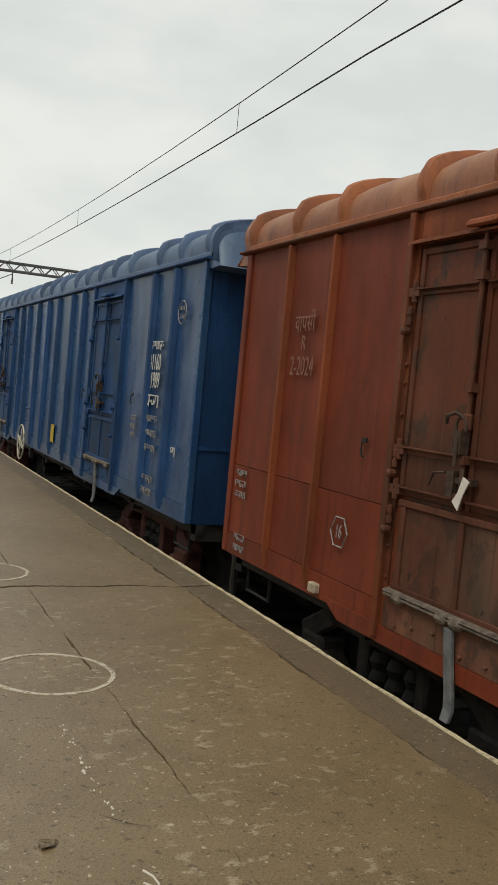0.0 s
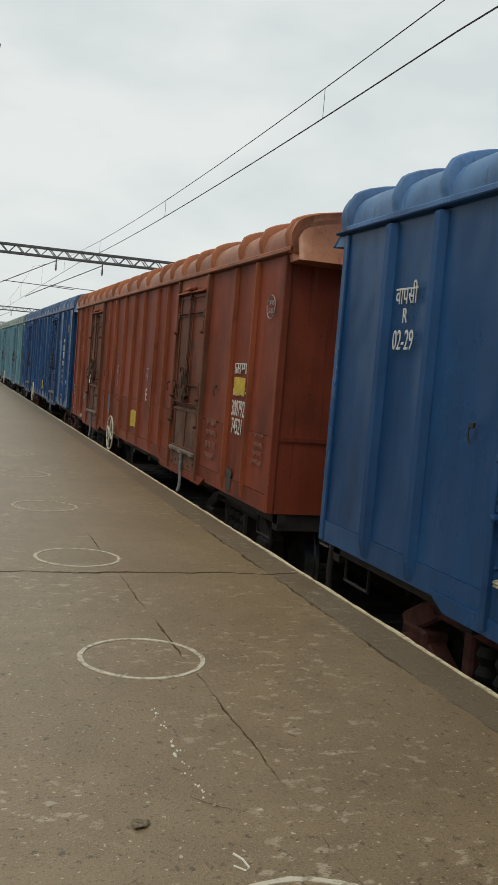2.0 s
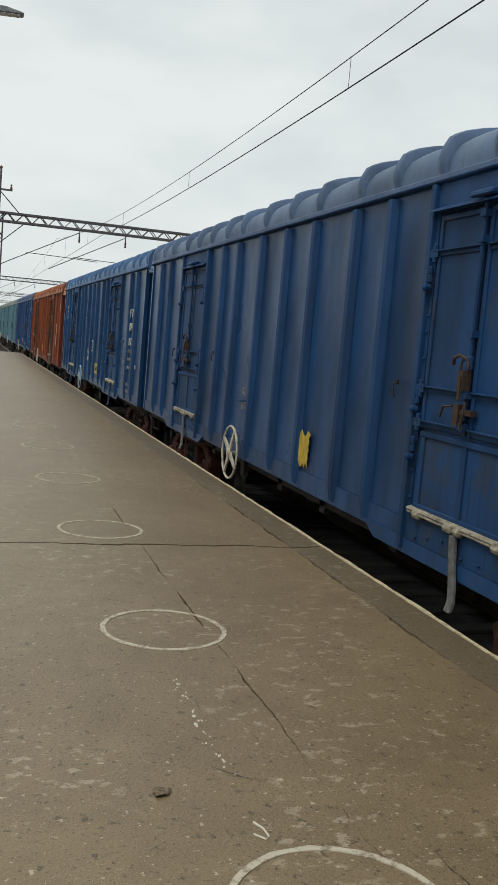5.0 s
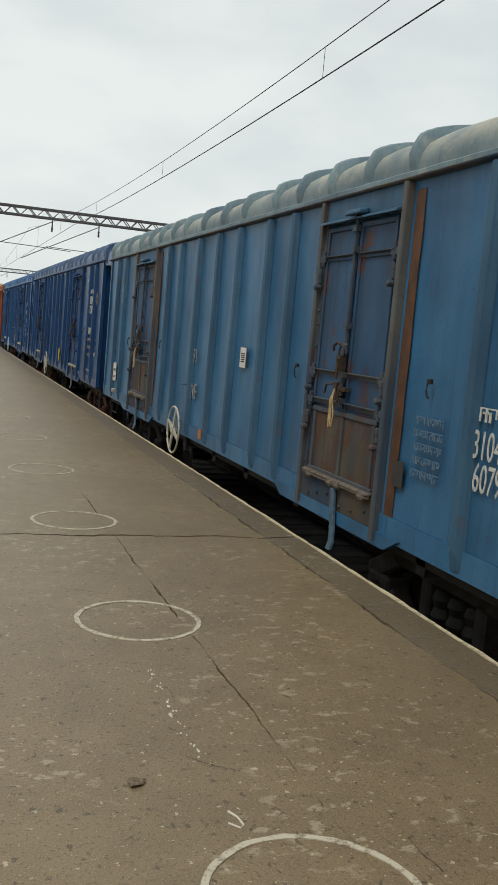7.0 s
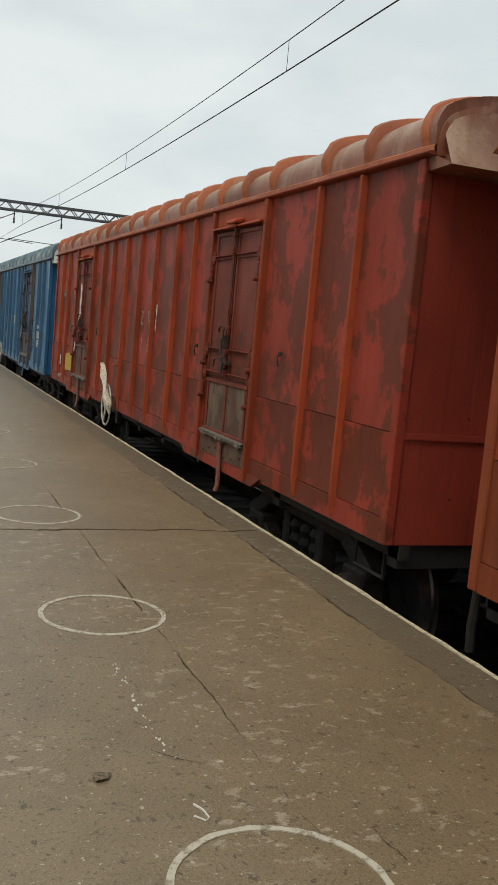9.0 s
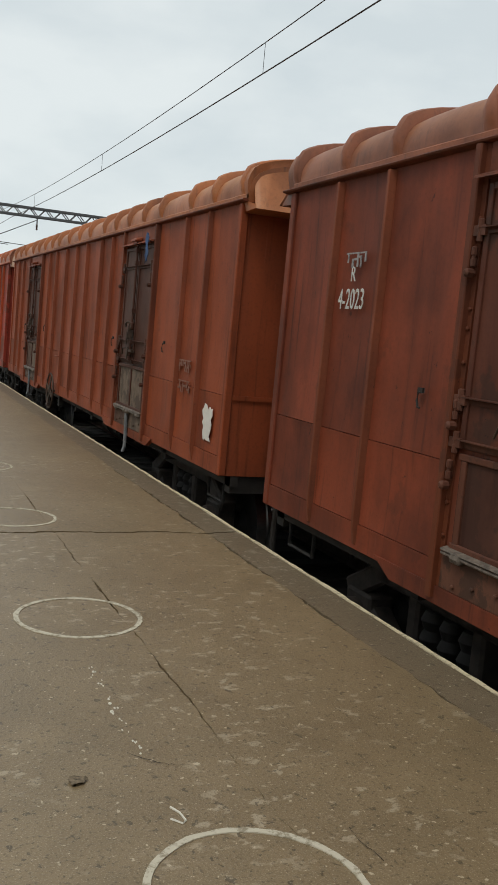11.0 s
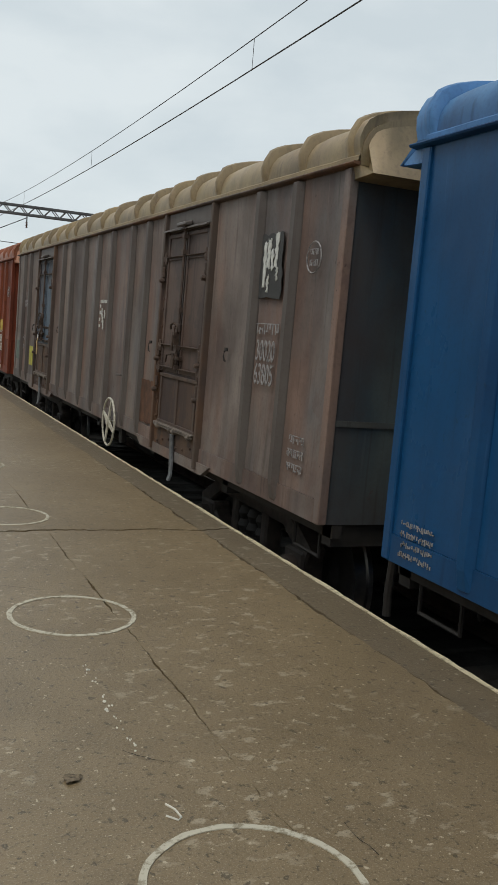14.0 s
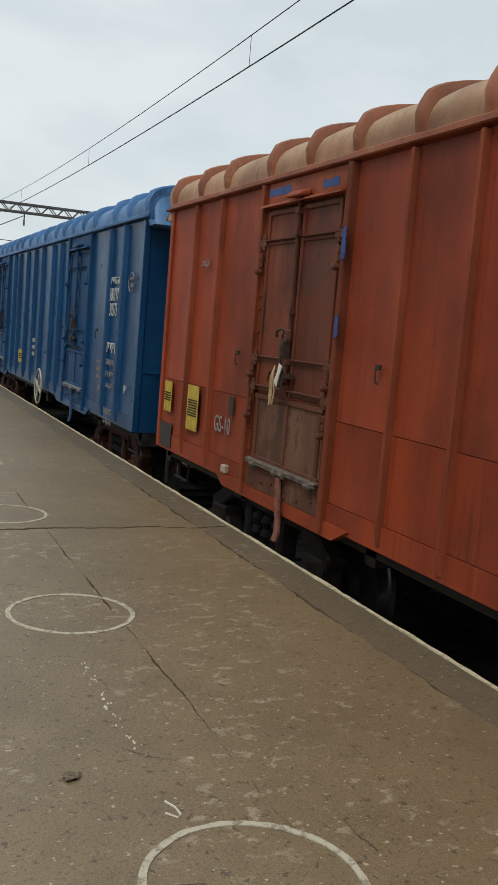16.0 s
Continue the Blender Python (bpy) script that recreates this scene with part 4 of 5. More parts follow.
S_E = scheme("sky_blue", (0.026, 0.140, 0.290), (0.014, 0.050, 0.105), (0.12, 0.06, 0.03), worn=0.3, streak=0.35, gloss=0.28, patch=0.68, roof=(0.16, 0.22, 0.235), dust_light=(0.46, 0.44, 0.35), hoopc=(0.17, 0.25, 0.28), roof_wear_sheen=0.7,
             ribc=(0.040, 0.115, 0.20), post=(0.075, 0.085, 0.09), arm=(0.06, 0.12, 0.18), door=(0.028, 0.092, 0.195), door_rust=(0.11, 0.045, 0.022), low=(0.058, 0.048, 0.040), low_tints=(((0.15, 0.115, 0.072), 0.6),), barc=(0.075, 0.085, 0.095), door_tints=(((0.045, 0.05, 0.055), 0.6),), post_tints=(((0.13, 0.06, 0.03), 0.7), ((0.22, 0.19, 0.13), 0.4)),
             tints=(((0.016, 0.098, 0.225), 0.6), ((0.065, 0.185, 0.32), 0.4)), door_worn=0.85)
S_F = scheme("peeling_red", (0.320, 0.044, 0.026), (0.105, 0.026, 0.015), (0.128, 0.036, 0.019), arm=(0.22, 0.07, 0.045), seam=1, shine=0.22, worn=0.8, streak=0.3, patch=0.475, size=2.6, rib_worn=0.25, gloss=0.45, roof=(0.24, 0.080, 0.040), dust_light=(0.46, 0.36, 0.24), hoopc=(0.42, 0.115, 0.04), roof_wear_sheen=0.6,
             ribc=(0.38, 0.062, 0.018), door=(0.19, 0.042, 0.026), door_rust=(0.070, 0.040, 0.028), low=(0.13, 0.085, 0.060), low_tints=(((0.24, 0.20, 0.15), 0.7),), door_worn=0.7)
S_G = scheme("orange_oxide", (0.275, 0.060, 0.022), (0.065, 0.022, 0.014), (0.09, 0.032, 0.018), seam=1, shine=0.22, worn=0.3, streak=0.4, gloss=0.5, roof=(0.37, 0.115, 0.035), dust_light=(0.45, 0.20, 0.08), hoopc=(0.38, 0.12, 0.035),
             ribc=(0.24, 0.06, 0.026), door=(0.075, 0.032, 0.022), door_rust=(0.04, 0.03, 0.025), low=(0.16, 0.12, 0.09), door_worn=0.6, wheel=IRON)
S_H = scheme("dark_oxide", (0.230, 0.050, 0.023), (0.055, 0.020, 0.014), (0.05, 0.024, 0.017), barc=(0.12, 0.045, 0.028), tints=(((0.125, 0.034, 0.020), 0.6),), door_tints=(((0.04, 0.032, 0.027), 0.6),), low_tints=(((0.05, 0.04, 0.03), 0.6),), arm=(0.10, 0.055, 0.042), seam=1, shine=0.22, worn=0.3, streak=0.5, gloss=0.5, roof=(0.25, 0.080, 0.034), dust_light=(0.32, 0.13, 0.06), hoopc=(0.26, 0.080, 0.034),
             ribc=(0.20, 0.055, 0.025), door=(0.150, 0.042, 0.023), door_rust=(0.035, 0.025, 0.020), low=(0.13, 0.055, 0.035), door_worn=0.6)
S_I = scheme("faded_grey", (0.205, 0.172, 0.154), (0.062, 0.045, 0.043), (0.15, 0.10, 0.09), wheel_d=8.1, door2=(0.105, 0.072, 0.060), shine=0.3, worn=0.4, streak=0.45, gloss=0.5, patch=0.58, roof=(0.26, 0.20, 0.105), dust_light=(0.42, 0.30, 0.18), hoopc=(0.27, 0.20, 0.105), roof_wear_sheen=0.6,
             ribc=(0.105, 0.092, 0.085), tints=(((0.105, 0.125, 0.145), 0.6), ((0.24, 0.120, 0.080), 0.5)), endc=(0.085, 0.108, 0.110), end_tints=(((0.035, 0.060, 0.085), 0.7), ((0.10, 0.085, 0.07), 0.6)), post_tints=(((0.20, 0.085, 0.03), 0.7),),
             barc=(0.095, 0.065, 0.050), low_tints=(((0.16, 0.075, 0.035), 0.7),), post=(0.085, 0.062, 0.048), door=(0.085, 0.125, 0.170), door_rust=(0.045, 0.040, 0.040), low=(0.10, 0.065, 0.045), door_worn=0.7)
S_J = scheme("bright_blue", (0.006, 0.066, 0.178), (0.007, 0.028, 0.085), (0.02, 0.075, 0.16), wheel_d=8.04, shine=0.22, arm=(0.02, 0.07, 0.17), worn=0.2, streak=0.3, gloss=0.22, roof=(0.055, 0.18, 0.40), dust_light=(0.08, 0.22, 0.42), bogie=BOGIE, rod=(0.16, 0.18, 0.19), low=(0.025, 0.075, 0.19))
S_K = scheme("vermilion_red", (0.330, 0.054, 0.019), (0.085, 0.024, 0.014), (0.10, 0.032, 0.018), wheel_d=8.1, barc=(0.14, 0.055, 0.033), tints=(((0.21, 0.042, 0.020), 0.5),), low_tints=(((0.09, 0.065, 0.045), 0.7),), door_tints=(((0.10, 0.045, 0.030), 0.6),), arm=(0.20, 0.075, 0.05), seam=1, shine=0.22, worn=0.25, streak=0.4, gloss=0.45, roof=(0.40, 0.20, 0.095), dust_light=(0.50, 0.36, 0.21), hoopc=(0.31, 0.10, 0.045), roof_wear_sheen=0.6,
             ribc=(0.31, 0.070, 0.028), door=(0.20, 0.048, 0.024), door_rust=(0.075, 0.040, 0.028), low=(0.17, 0.085, 0.055), door_worn=0.6)

TRAIN = {}
TRAIN[-3] = build_wagon(S_A, "dark blue covered goods wagon with pressed ribs and an arched roof")
TRAIN[-2] = build_wagon(S_B, "red oxide covered goods wagon with an orange arched roof")
TRAIN[-1] = build_wagon(S_C, "royal blue covered goods wagon with a pale blue handwheel")
TRAIN[0] = build_wagon(S_D, "navy blue covered goods wagon with white stencilled numbers")
TRAIN[1] = build_wagon(S_E, "faded sky blue goods wagon with rusty double doors")
TRAIN[2] = build_wagon(S_F, "peeling red goods wagon with bare dark patches and dusty roof")
TRAIN[3] = build_wagon(S_G, "orange red oxide goods wagon with dark stained doors")
TRAIN[4] = build_wagon(S_H, "dark red oxide goods wagon with a white handwheel")
TRAIN[5] = build_wagon(S_I, "faded grey goods wagon with khaki roof and blue stained door")
TRAIN[6] = build_wagon(S_J, "bright blue covered goods wagon with a glossy arched roof")
TRAIN[7] = build_wagon(S_K, "vermilion red goods wagon with yellow placards and dusty roof")
TRAIN[-4] = build_wagon(S_Z, "pale teal goods wagon with a dusty grey roof")
for k in (-5, -6, -7):
    TRAIN[k] = copy_thing(TRAIN[-4], Matrix())


def emblem(root, d, z, r=0.11, six=False):
    n = 6 if six else 24
    piece("emblem", "emblem_%d" % n, lambda bm: tube(bm, [(0, r * math.cos(2 * math.pi * k / n), r * math.sin(2 * math.pi * k / n)) for k in range(n)], 0.006, 4, True), LETTER_DIM, root, LIFT @ pose(-HALF - 0.014, along(d), z))
    if not six:
        bars(root, d, z, 2, 0.13, 0.045, LETTER_DIM, 77)


def lot_box(root, d, z):
    """The small pale label box riveted low on the side."""
    piece("label_box", "label_box", lambda bm: box(bm, -0.04, 0.02, -0.05, 0.05, -0.035, 0.035), plain("label_box_tan", (0.40, 0.34, 0.25), 0.8, 0, 0.35, 20), root, LIFT @ pose(-HALF - 0.01, along(d), z), "small pale label holder", bevel=0.01)


def data_panel(root, d, top, first, second, seed, faded=False):
    """The wagon number with its lines of stencilled data."""
    m = LETTER_DIM if faded else LETTER
    bars(root, d, top + 0.18, 1, 0.44, 0.085, m, seed)
    writing(root, first, 0.235, d, top, m, 0.62)
    writing(root, second, 0.235, d, top - 0.185, m, 0.62)


def return_date(root, d, z, text, hindi=True, m=None):
    if hindi:
        writing(root, "\u0935\u093e\u092a\u0938\u0940", 0.17, d, z + 0.30, m or LETTER, 0.75)
    writing(root, "R", 0.14, d, z + 0.165, m or LETTER, 0.8)
    writing(root, text, 0.19, d, z, m or LETTER, 0.66)


def under_data(root, d, z, seed):
    for k, (w, h) in enumerate(((0.40, 0.13), (0.42, 0.07), (0.42, 0.07), (0.40, 0.07))):
        bars(root, d, z - 0.15 * k - (0.03 if k else 0), 1, w, h, LETTER if k == 0 else LETTER_DIM, seed + k)
    bars(root, d, z - 0.86, 2, 0.42, 0.075, LETTER_DIM, seed + 9)
    bars(root, d - 0.60, z - 0.30, 3, 0.20, 0.055, LETTER_DIM, seed + 12)
    bars(root, d + 0.75, z - 0.45, 1, 0.14, 0.09, LETTER, seed + 14)


w = TRAIN[-3]
data_panel(w, 12.28, 1.75, "31160", "11989", 11)
under_data(w, 12.28, 1.36, 20)
emblem(w, 12.97, 2.24)
plate(w, "yellow_mark", 7.6, 0.66, 0.30, 0.26, CARD_YELLOW, "yellow painted square", ragged=0.01)

w = TRAIN[-2]
return_date(w, 1.10, 1.80, "2-2024", m=LETTER_GHOST)
emblem(w, 1.83, 0.77, 0.105, True)
writing(w, "16", 0.12, 1.83, 0.77, LETTER_DIM, 0.7)
lot_box(w, 1.60, 0.36)
bars(w, 0.24, 0.87, 3, 0.22, 0.05, LETTER_DIM, 31)
bars(w, 0.30, 0.41, 2, 0.22, 0.05, LETTER_DIM, 32)
data_panel(w, 12.44, 1.20, "300792", "74521", 33)
plate(w, "yellow_mark", 12.44, 1.44, 0.36, 0.18, CARD_YELLOW, "yellow painted square")
bars(w, 12.42, 1.62, 1, 0.40, 0.11, LETTER, 34)
emblem(w, 13.20, 2.22, 0.14)
bars(w, 11.50, 0.80, 4, 0.42, 0.075, LETTER_GHOST, 35)
bars(w, 13.12, 0.86, 4, 0.30, 0.05, LETTER_GHOST, 36)
plate(w, "yellow_mark", 7.12, 0.71, 0.40, 0.26, CARD_YELLOW, "yellow painted square", ragged=0.012, seed=5)
writing(w, "C", 0.20, 5.53, 1.44, LETTER_DIM, 0.7)
writing(w, "S", 0.20, 5.55, 1.21, LETTER_DIM, 0.7)
writing(w, "\u092a", 0.30, 7.95, 1.43, LETTER_DIM, 0.7)
writing(w, "E", 0.26, 7.96, 1.12, LETTER, 0.8)
plate(w, "blue_daub", 4.85, 0.81, 0.20, 0.34, plain("blue_daub", (0.06, 0.10, 0.16), 0.7), "daub of faded blue paint", ragged=0.008, seed=6)
plate(w, "dark_patch", 12.3, 0.45, 0.18, 0.22, TAR, "dark painted patch", ragged=0.02, seed=7)

w = TRAIN[-1]
return_date(w, 1.09, 1.86, "02-29")
plate(w, "yellow_mark", 7.95, 0.68, 0.52, 0.24, CARD_YELLOW, "yellow board with dark print", ragged=0.008)
bars(w, 7.95, 0.68, 3, 0.40, 0.022, TAR, 40, 0.022)
bars(w, 7.08, 1.18, 4, 0.36, 0.045, LETTER, 41)
bars(w, 6.33, 0.93, 2, 0.34, 0.10, LETTER, 42)
bars(w, 5.56, 0.80, 1, 0.26, 0.05, LETTER_DIM, 43)
bars(w, 4.22, 0.50, 2, 0.30, 0.05, LETTER_DIM, 46)
bars(w, 12.25, 1.80, 2, 0.44, 0.15, LETTER, 44)
under_data(w, 12.25, 1.40, 45)

w = TRAIN[0]
data_panel(w, 12.30, 1.965, "30039", "91218", 50)
under_data(w, 12.30, 1.36, 60)
emblem(w, 12.97, 2.0)
plate(w, "yellow_mark", 7.62, 0.66, 0.30, 0.28, CARD_YELLOW, "worn yellow painted disc", ragged=0.03, seed=8)
bars(w, 11.15, 0.44, 1, 0.16, 0.06, LETTER, 61)
bars(w, 5.75, 0.95, 2, 0.24, 0.09, LETTER_DIM, 62)

w = TRAIN[1]
return_date(w, 1.22, 1.99, "1-20", m=LETTER_DIM)
plate(w, "sticker", 0.98, 0.77, 0.26, 0.30, CARD_WHITE, "torn white paper sticker with dark print", ragged=0.012, seed=9)
bars(w, 0.98, 0.80, 1, 0.20, 0.055, INK, 71, 0.022)
bars(w, 0.98, 0.69, 2, 0.18, 0.012, plain("print_red", (0.40, 0.12, 0.14), 0.7), 72, 0.022)
lot_box(w, 1.01, 0.45)
data_panel(w, 12.35, 1.08, "310403", "60793", 73)
writing(w, "93", 0.24, 6.07, 1.28, LETTER_DIM, 0.7)
writing(w, "NE", 0.26, 6.12, 0.86, LETTER_DIM, 0.7)
plate(w, "paper_notice", 7.87, 1.36, 0.17, 0.20, CARD_WHITE, "small white paper notice")
bars(w, 7.87, 1.36, 5, 0.12, 0.012, INK, 74, 0.022)
bars(w, 11.62, 0.98, 5, 0.36, 0.05, worn_paint("stencil_washed_out", (0.13, 0.21, 0.29), (0.06, 0.15, 0.26)), 75)
plate(w, "card_bracket", 11.31, 0.77, 0.14, 0.17, TAR, "small dark card bracket", 0.024)
plate(w, "reflector", 6.53, 0.41, 0.13, 0.11, plain("amber_reflector", (0.45, 0.14, 0.03), 0.4), "amber reflector")

w = TRAIN[2]
return_date(w, 1.10, 1.95, "6-25", False, LETTER_DIM)
plate(w, "white_smear", 1.00, 0.72, 0.07, 0.16, CARD_WHITE, "smear of white paint", ragged=0.02, seed=12)
lot_box(w, 1.07, 0.43)
plate(w, "yellow_mark", 1.86, 0.73, 0.62, 0.30, CARD_YELLOW, "faded yellow painted board", ragged=0.015, seed=13)
plate(w, "white_smear", 7.66, 1.62, 0.022, 0.30, CARD_WHITE, "run of white paint", ragged=0.015, seed=14)
plate(w, "torn_paper", 2.84, 1.77, 0.10, 0.62, CARD_WHITE, "strip of torn white paper on the door", 0.045, 0.03, 15)


def rag(bm):
    """A torn white cloth twisted over the grab handle, hanging across the handwheel."""
    rnd = random.Random(21)
    nu, nv = 7, 16
    faces = []
    for side in (0, 1):
        grid = []
        for j in range(nv + 1):
            v = j / nv
            width = 0.055 + 0.155 * math.sin(min(1.0, v * 1.25) * math.pi * 0.62) * (1 + 0.25 * noise.noise(Vector((v * 6, 1.0, 0))))
            mid_y, mid_z = -0.50 * v ** 1.25, -0.50 * v
            row = []
            for i in range(nu + 1):
                u = i / nu - 0.5
                fold = 0.030 * math.sin(u * 17 + v * 5) + 0.02 * noise.noise(Vector((u * 5, v * 8, 2.0)))
                tear = -0.07 * abs(noise.noise(Vector((u * 9, 0.5, 7.0)))) if j == nv else 0.0
                row.append(bm.verts.new((-0.03 - fold + 0.008 * side, mid_y + u * width * 1.6, mid_z + u * width * 0.5 + tear)))
            grid.append(row)
        for j in range(nv):
            for i in range(nu):
                bm.faces.new((grid[j][i], grid[j][i + 1], grid[j + 1][i + 1], grid[j + 1][i]))
        faces.append(grid)
    a, c = faces
    rim = [(0, i) for i in range(nu)] + [(j, nu) for j in range(nv)] + [(nv, nu - i) for i in range(nu)] + [(nv - j, 0) for j in range(nv)]
    for k, p in enumerate(rim):
        q = rim[(k + 1) % len(rim)]
        bm.faces.new((a[p[0]][p[1]], a[q[0]][q[1]], c[q[0]][q[1]], c[p[0]][p[1]]))


piece("rag", "rag", rag, plain("dirty_white_cloth", (0.62, 0.56, 0.46), 0.9, 0, 0.3, 30), w, LIFT @ pose(-HALF - 0.13, along(5.45), 0.92), "torn dirty white rag", smooth=True)

for d in (7.0, 7.33):
    writing(w, "\u091f" if d < 7.1 else "\u092a", 0.30, d, 1.60, LETTER_DIM, 0.7)
    writing(w, "I" if d < 7.1 else "E", 0.24, d + 0.02, 1.27, LETTER_DIM, 0.6)

w = TRAIN[3]
plate(w, "white_patch", 13.12, 0.72, 0.22, 0.30, CARD_WHITE, "ragged patch of white paint", ragged=0.035, seed=16)
bars(w, 12.33, 1.10, 2, 0.40, 0.12, LETTER_GHOST, 81)
plate(w, "blue_daub", 10.95, 2.42, 0.10, 0.30, plain("blue_rag", (0.03, 0.08, 0.20), 0.8), "scrap of blue plastic on the door post", 0.11, 0.03, 17)

w = TRAIN[4]
return_date(w, 1.09, 1.88, "4-2023", False)
bars(w, 1.09, 2.14, 1, 0.30, 0.10, LETTER_DIM, 82)
data_panel(w, 12.37, 1.00, "300593", "16623", 83)
plate(w, "yellow_mark", 12.37, 1.30, 0.33, 0.22, CARD_YELLOW, "yellow painted square", ragged=0.01, seed=18)
emblem(w, 13.12, 2.02, 0.13)
writing(w, "I", 0.34, 5.39, 1.77, LETTER_DIM, 0.8)
bars(w, 5.57, 1.25, 3, 0.14, 0.15, LETTER_DIM, 84)
bars(w, 7.88, 1.38, 2, 0.22, 0.15, LETTER, 85)
plate(w, "dark_patch", 7.06, 0.72, 0.32, 0.22, TAR, "dark painted patch", ragged=0.012, seed=19)
bars(w, 11.50, 0.85, 4, 0.36, 0.09, LETTER_GHOST, 86)
lot_box(w, 12.58, 0.40)

w = TRAIN[5]
return_date(w, 1.10, 1.75, "10-26", False, LETTER_DIM)
bars(w, 1.03, 1.02, 2, 0.16, 0.10, LETTER_DIM, 91)
plate(w, "yellow_mark", 1.91, 0.81, 0.34, 0.34, plain("acid_yellow", (0.42, 0.40, 0.06), 0.7), "acid yellow painted square", ragged=0.008, seed=22)
plate(w, "dark_patch", 12.38, 2.08, 0.40, 0.50, TAR, "black painted patch under white smears", 0.014, 0.02, 92)
for k, (d, z, wd, h) in enumerate(((12.26, 2.10, 0.05, 0.34), (12.33, 2.18, 0.06, 0.22), (12.40, 2.13, 0.04, 0.16), (12.47, 2.20, 0.05, 0.26), (12.34, 1.95, 0.03, 0.12), (12.50, 2.02, 0.03, 0.10))):
    plate(w, "white_smear", d, z, wd, h, LETTER, "run of white paint", 0.020, 0.014, 200 + k)
data_panel(w, 12.40, 1.42, "30020", "63805", 93, True)
emblem(w, 13.10, 2.12)
bars(w, 13.08, 0.72, 3, 0.26, 0.06, LETTER_DIM, 94)
for k in range(14):
    d, z = ((6.98 + 0.075 * k, 1.80) if k < 5 else (7.34, 1.74 - 0.075 * (k - 5)) if k < 10 else (6.96, 1.74 - 0.085 * (k - 10)))
    plate(w, "stencil_dash", d, z, 0.045, 0.035, LETTER, "worn white stencil dash", 0.014, 0.006, 300 + k)
for k, (d, z) in enumerate(((7.06, 1.66), (7.10, 1.58), (7.14, 1.50), (7.20, 1.64))):
    plate(w, "white_smear", d, z, 0.05, 0.10, LETTER, "run of white paint", 0.014, 0.012, 320 + k)
plate(w, "rust_patch", 9.34, 0.72, 0.50, 0.46, STAIN_RUST, "bare rusty patch beside the door", 0.010, 0.010, 27)
plate(w, "green_daub", 0.30, 0.85, 0.34, 0.36, plain("green_daub", (0.13, 0.165, 0.145), 0.8), "daub of pale green paint", 0.008, 0.012, 23)

w = TRAIN[6]
return_date(w, 1.10, 1.70, "02-29")
plate(w, "yellow_mark", 5.60, 0.72, 0.50, 0.24, CARD_YELLOW, "yellow board with dark print", ragged=0.008)
bars(w, 5.60, 0.72, 3, 0.40, 0.022, TAR, 40, 0.022)
bars(w, 0.33, 0.46, 4, 0.34, 0.035, LETTER_DIM, 101)
data_panel(w, 12.34, 1.85, "300197", "30575", 102)
under_data(w, 12.34, 1.20, 103)
emblem(w, 13.08, 2.0)
bars(w, 6.9, 0.95, 3, 0.36, 0.07, LETTER, 104)
writing(w, "\u0906\u092f\u0906\u0930", 0.13, 11.89, 0.90, LETTER_DIM, 0.8)
writing(w, "\u091f\u0947\u092f\u0930", 0.13, 11.92, 0.77, LETTER_DIM, 0.8)
bars(w, 11.90, 0.655, 1, 0.26, 0.085, LETTER_DIM, 105)

for k, stain, spots in ((1, STAIN_RUST, ((11.20, 1.54, 0.12, 2.16), (3.89, 1.54, 0.10, 2.16))),):
    for d, z, wd, h in spots:
        plate(TRAIN[k], "stain", d, z, wd, h, stain, "vertical run of brown rust", 0.004, 0.006, 40 + k)
w = TRAIN[7]
for d, z, wd, h, sd in ((0.32, 0.84, 0.22, 0.30, 1), (1.06, 0.80, 0.30, 0.42, 2)):
    plate(w, "placard", d, z, wd, h, CARD_YELLOW, "yellow printed placard", 0.03)
    bars(w, d, z, 7 if h > 0.4 else 4, wd * 0.85, 0.014, TAR, 110 + sd, 0.035)
plate(w, "dark_patch", 0.29, 0.45, 0.34, 0.24, TAR, "black painted patch", 0.02, 0.012, 25)
writing(w, "GS-10", 0.20, 1.80, 0.73, LETTER_DIM, 0.75)
lot_box(w, 1.97, 0.38)
plate(w, "sticker", 1.99, 0.92, 0.10, 0.16, IRON, "small rusty card bracket", 0.024)
bars(w, 1.07, 2.12, 1, 0.22, 0.07, LETTER_DIM, 113)
BLUE_SMEAR = plain("blue_smear", (0.025, 0.06, 0.22), 0.6)
for d, z, wd, h, o in ((2.80, 2.585, 0.36, 0.05, 0.10), (3.60, 2.56, 0.22, 0.05, 0.10), (3.80, 2.16, 0.05, 0.20, 0.076), (3.80, 1.63, 0.04, 0.14, 0.076)):
    plate(w, "blue_daub", d, z, wd, h, BLUE_SMEAR, "smear of blue paint", o, 0.006, 26)


def tag_card(bm):
    prism(bm, [(-0.05, 0.06), (0.0, 0.08), (0.03, 0.0), (0.07, -0.05), (0.02, -0.09), (-0.01, -0.01)], "x", -0.003, 0.003)


def straw(bm):
    rnd = random.Random(5)
    for k in range(9):
        y = rnd.uniform(-0.02, 0.02)
        tube(bm, [(0, 0, 0.08), (-0.02, y, 0.0), (-0.01, y * 2.2, -0.10), (-0.015, y * 1.5, rnd.uniform(-0.22, -0.14))], 0.006, 4)


for k, d, z in ((-2, 3.17, 1.20), (4, 3.12, 1.10), (4, 10.42, 1.04), (5, 3.12, 1.15), (2, 3.0, 1.05), (7, 3.10, 1.26)):
    piece("tag_card", "tag_card", tag_card, CARD_WHITE, TRAIN[k], LIFT @ pose(-HALF - 0.13, along(d), z), "white paper seal tag on the hasp")
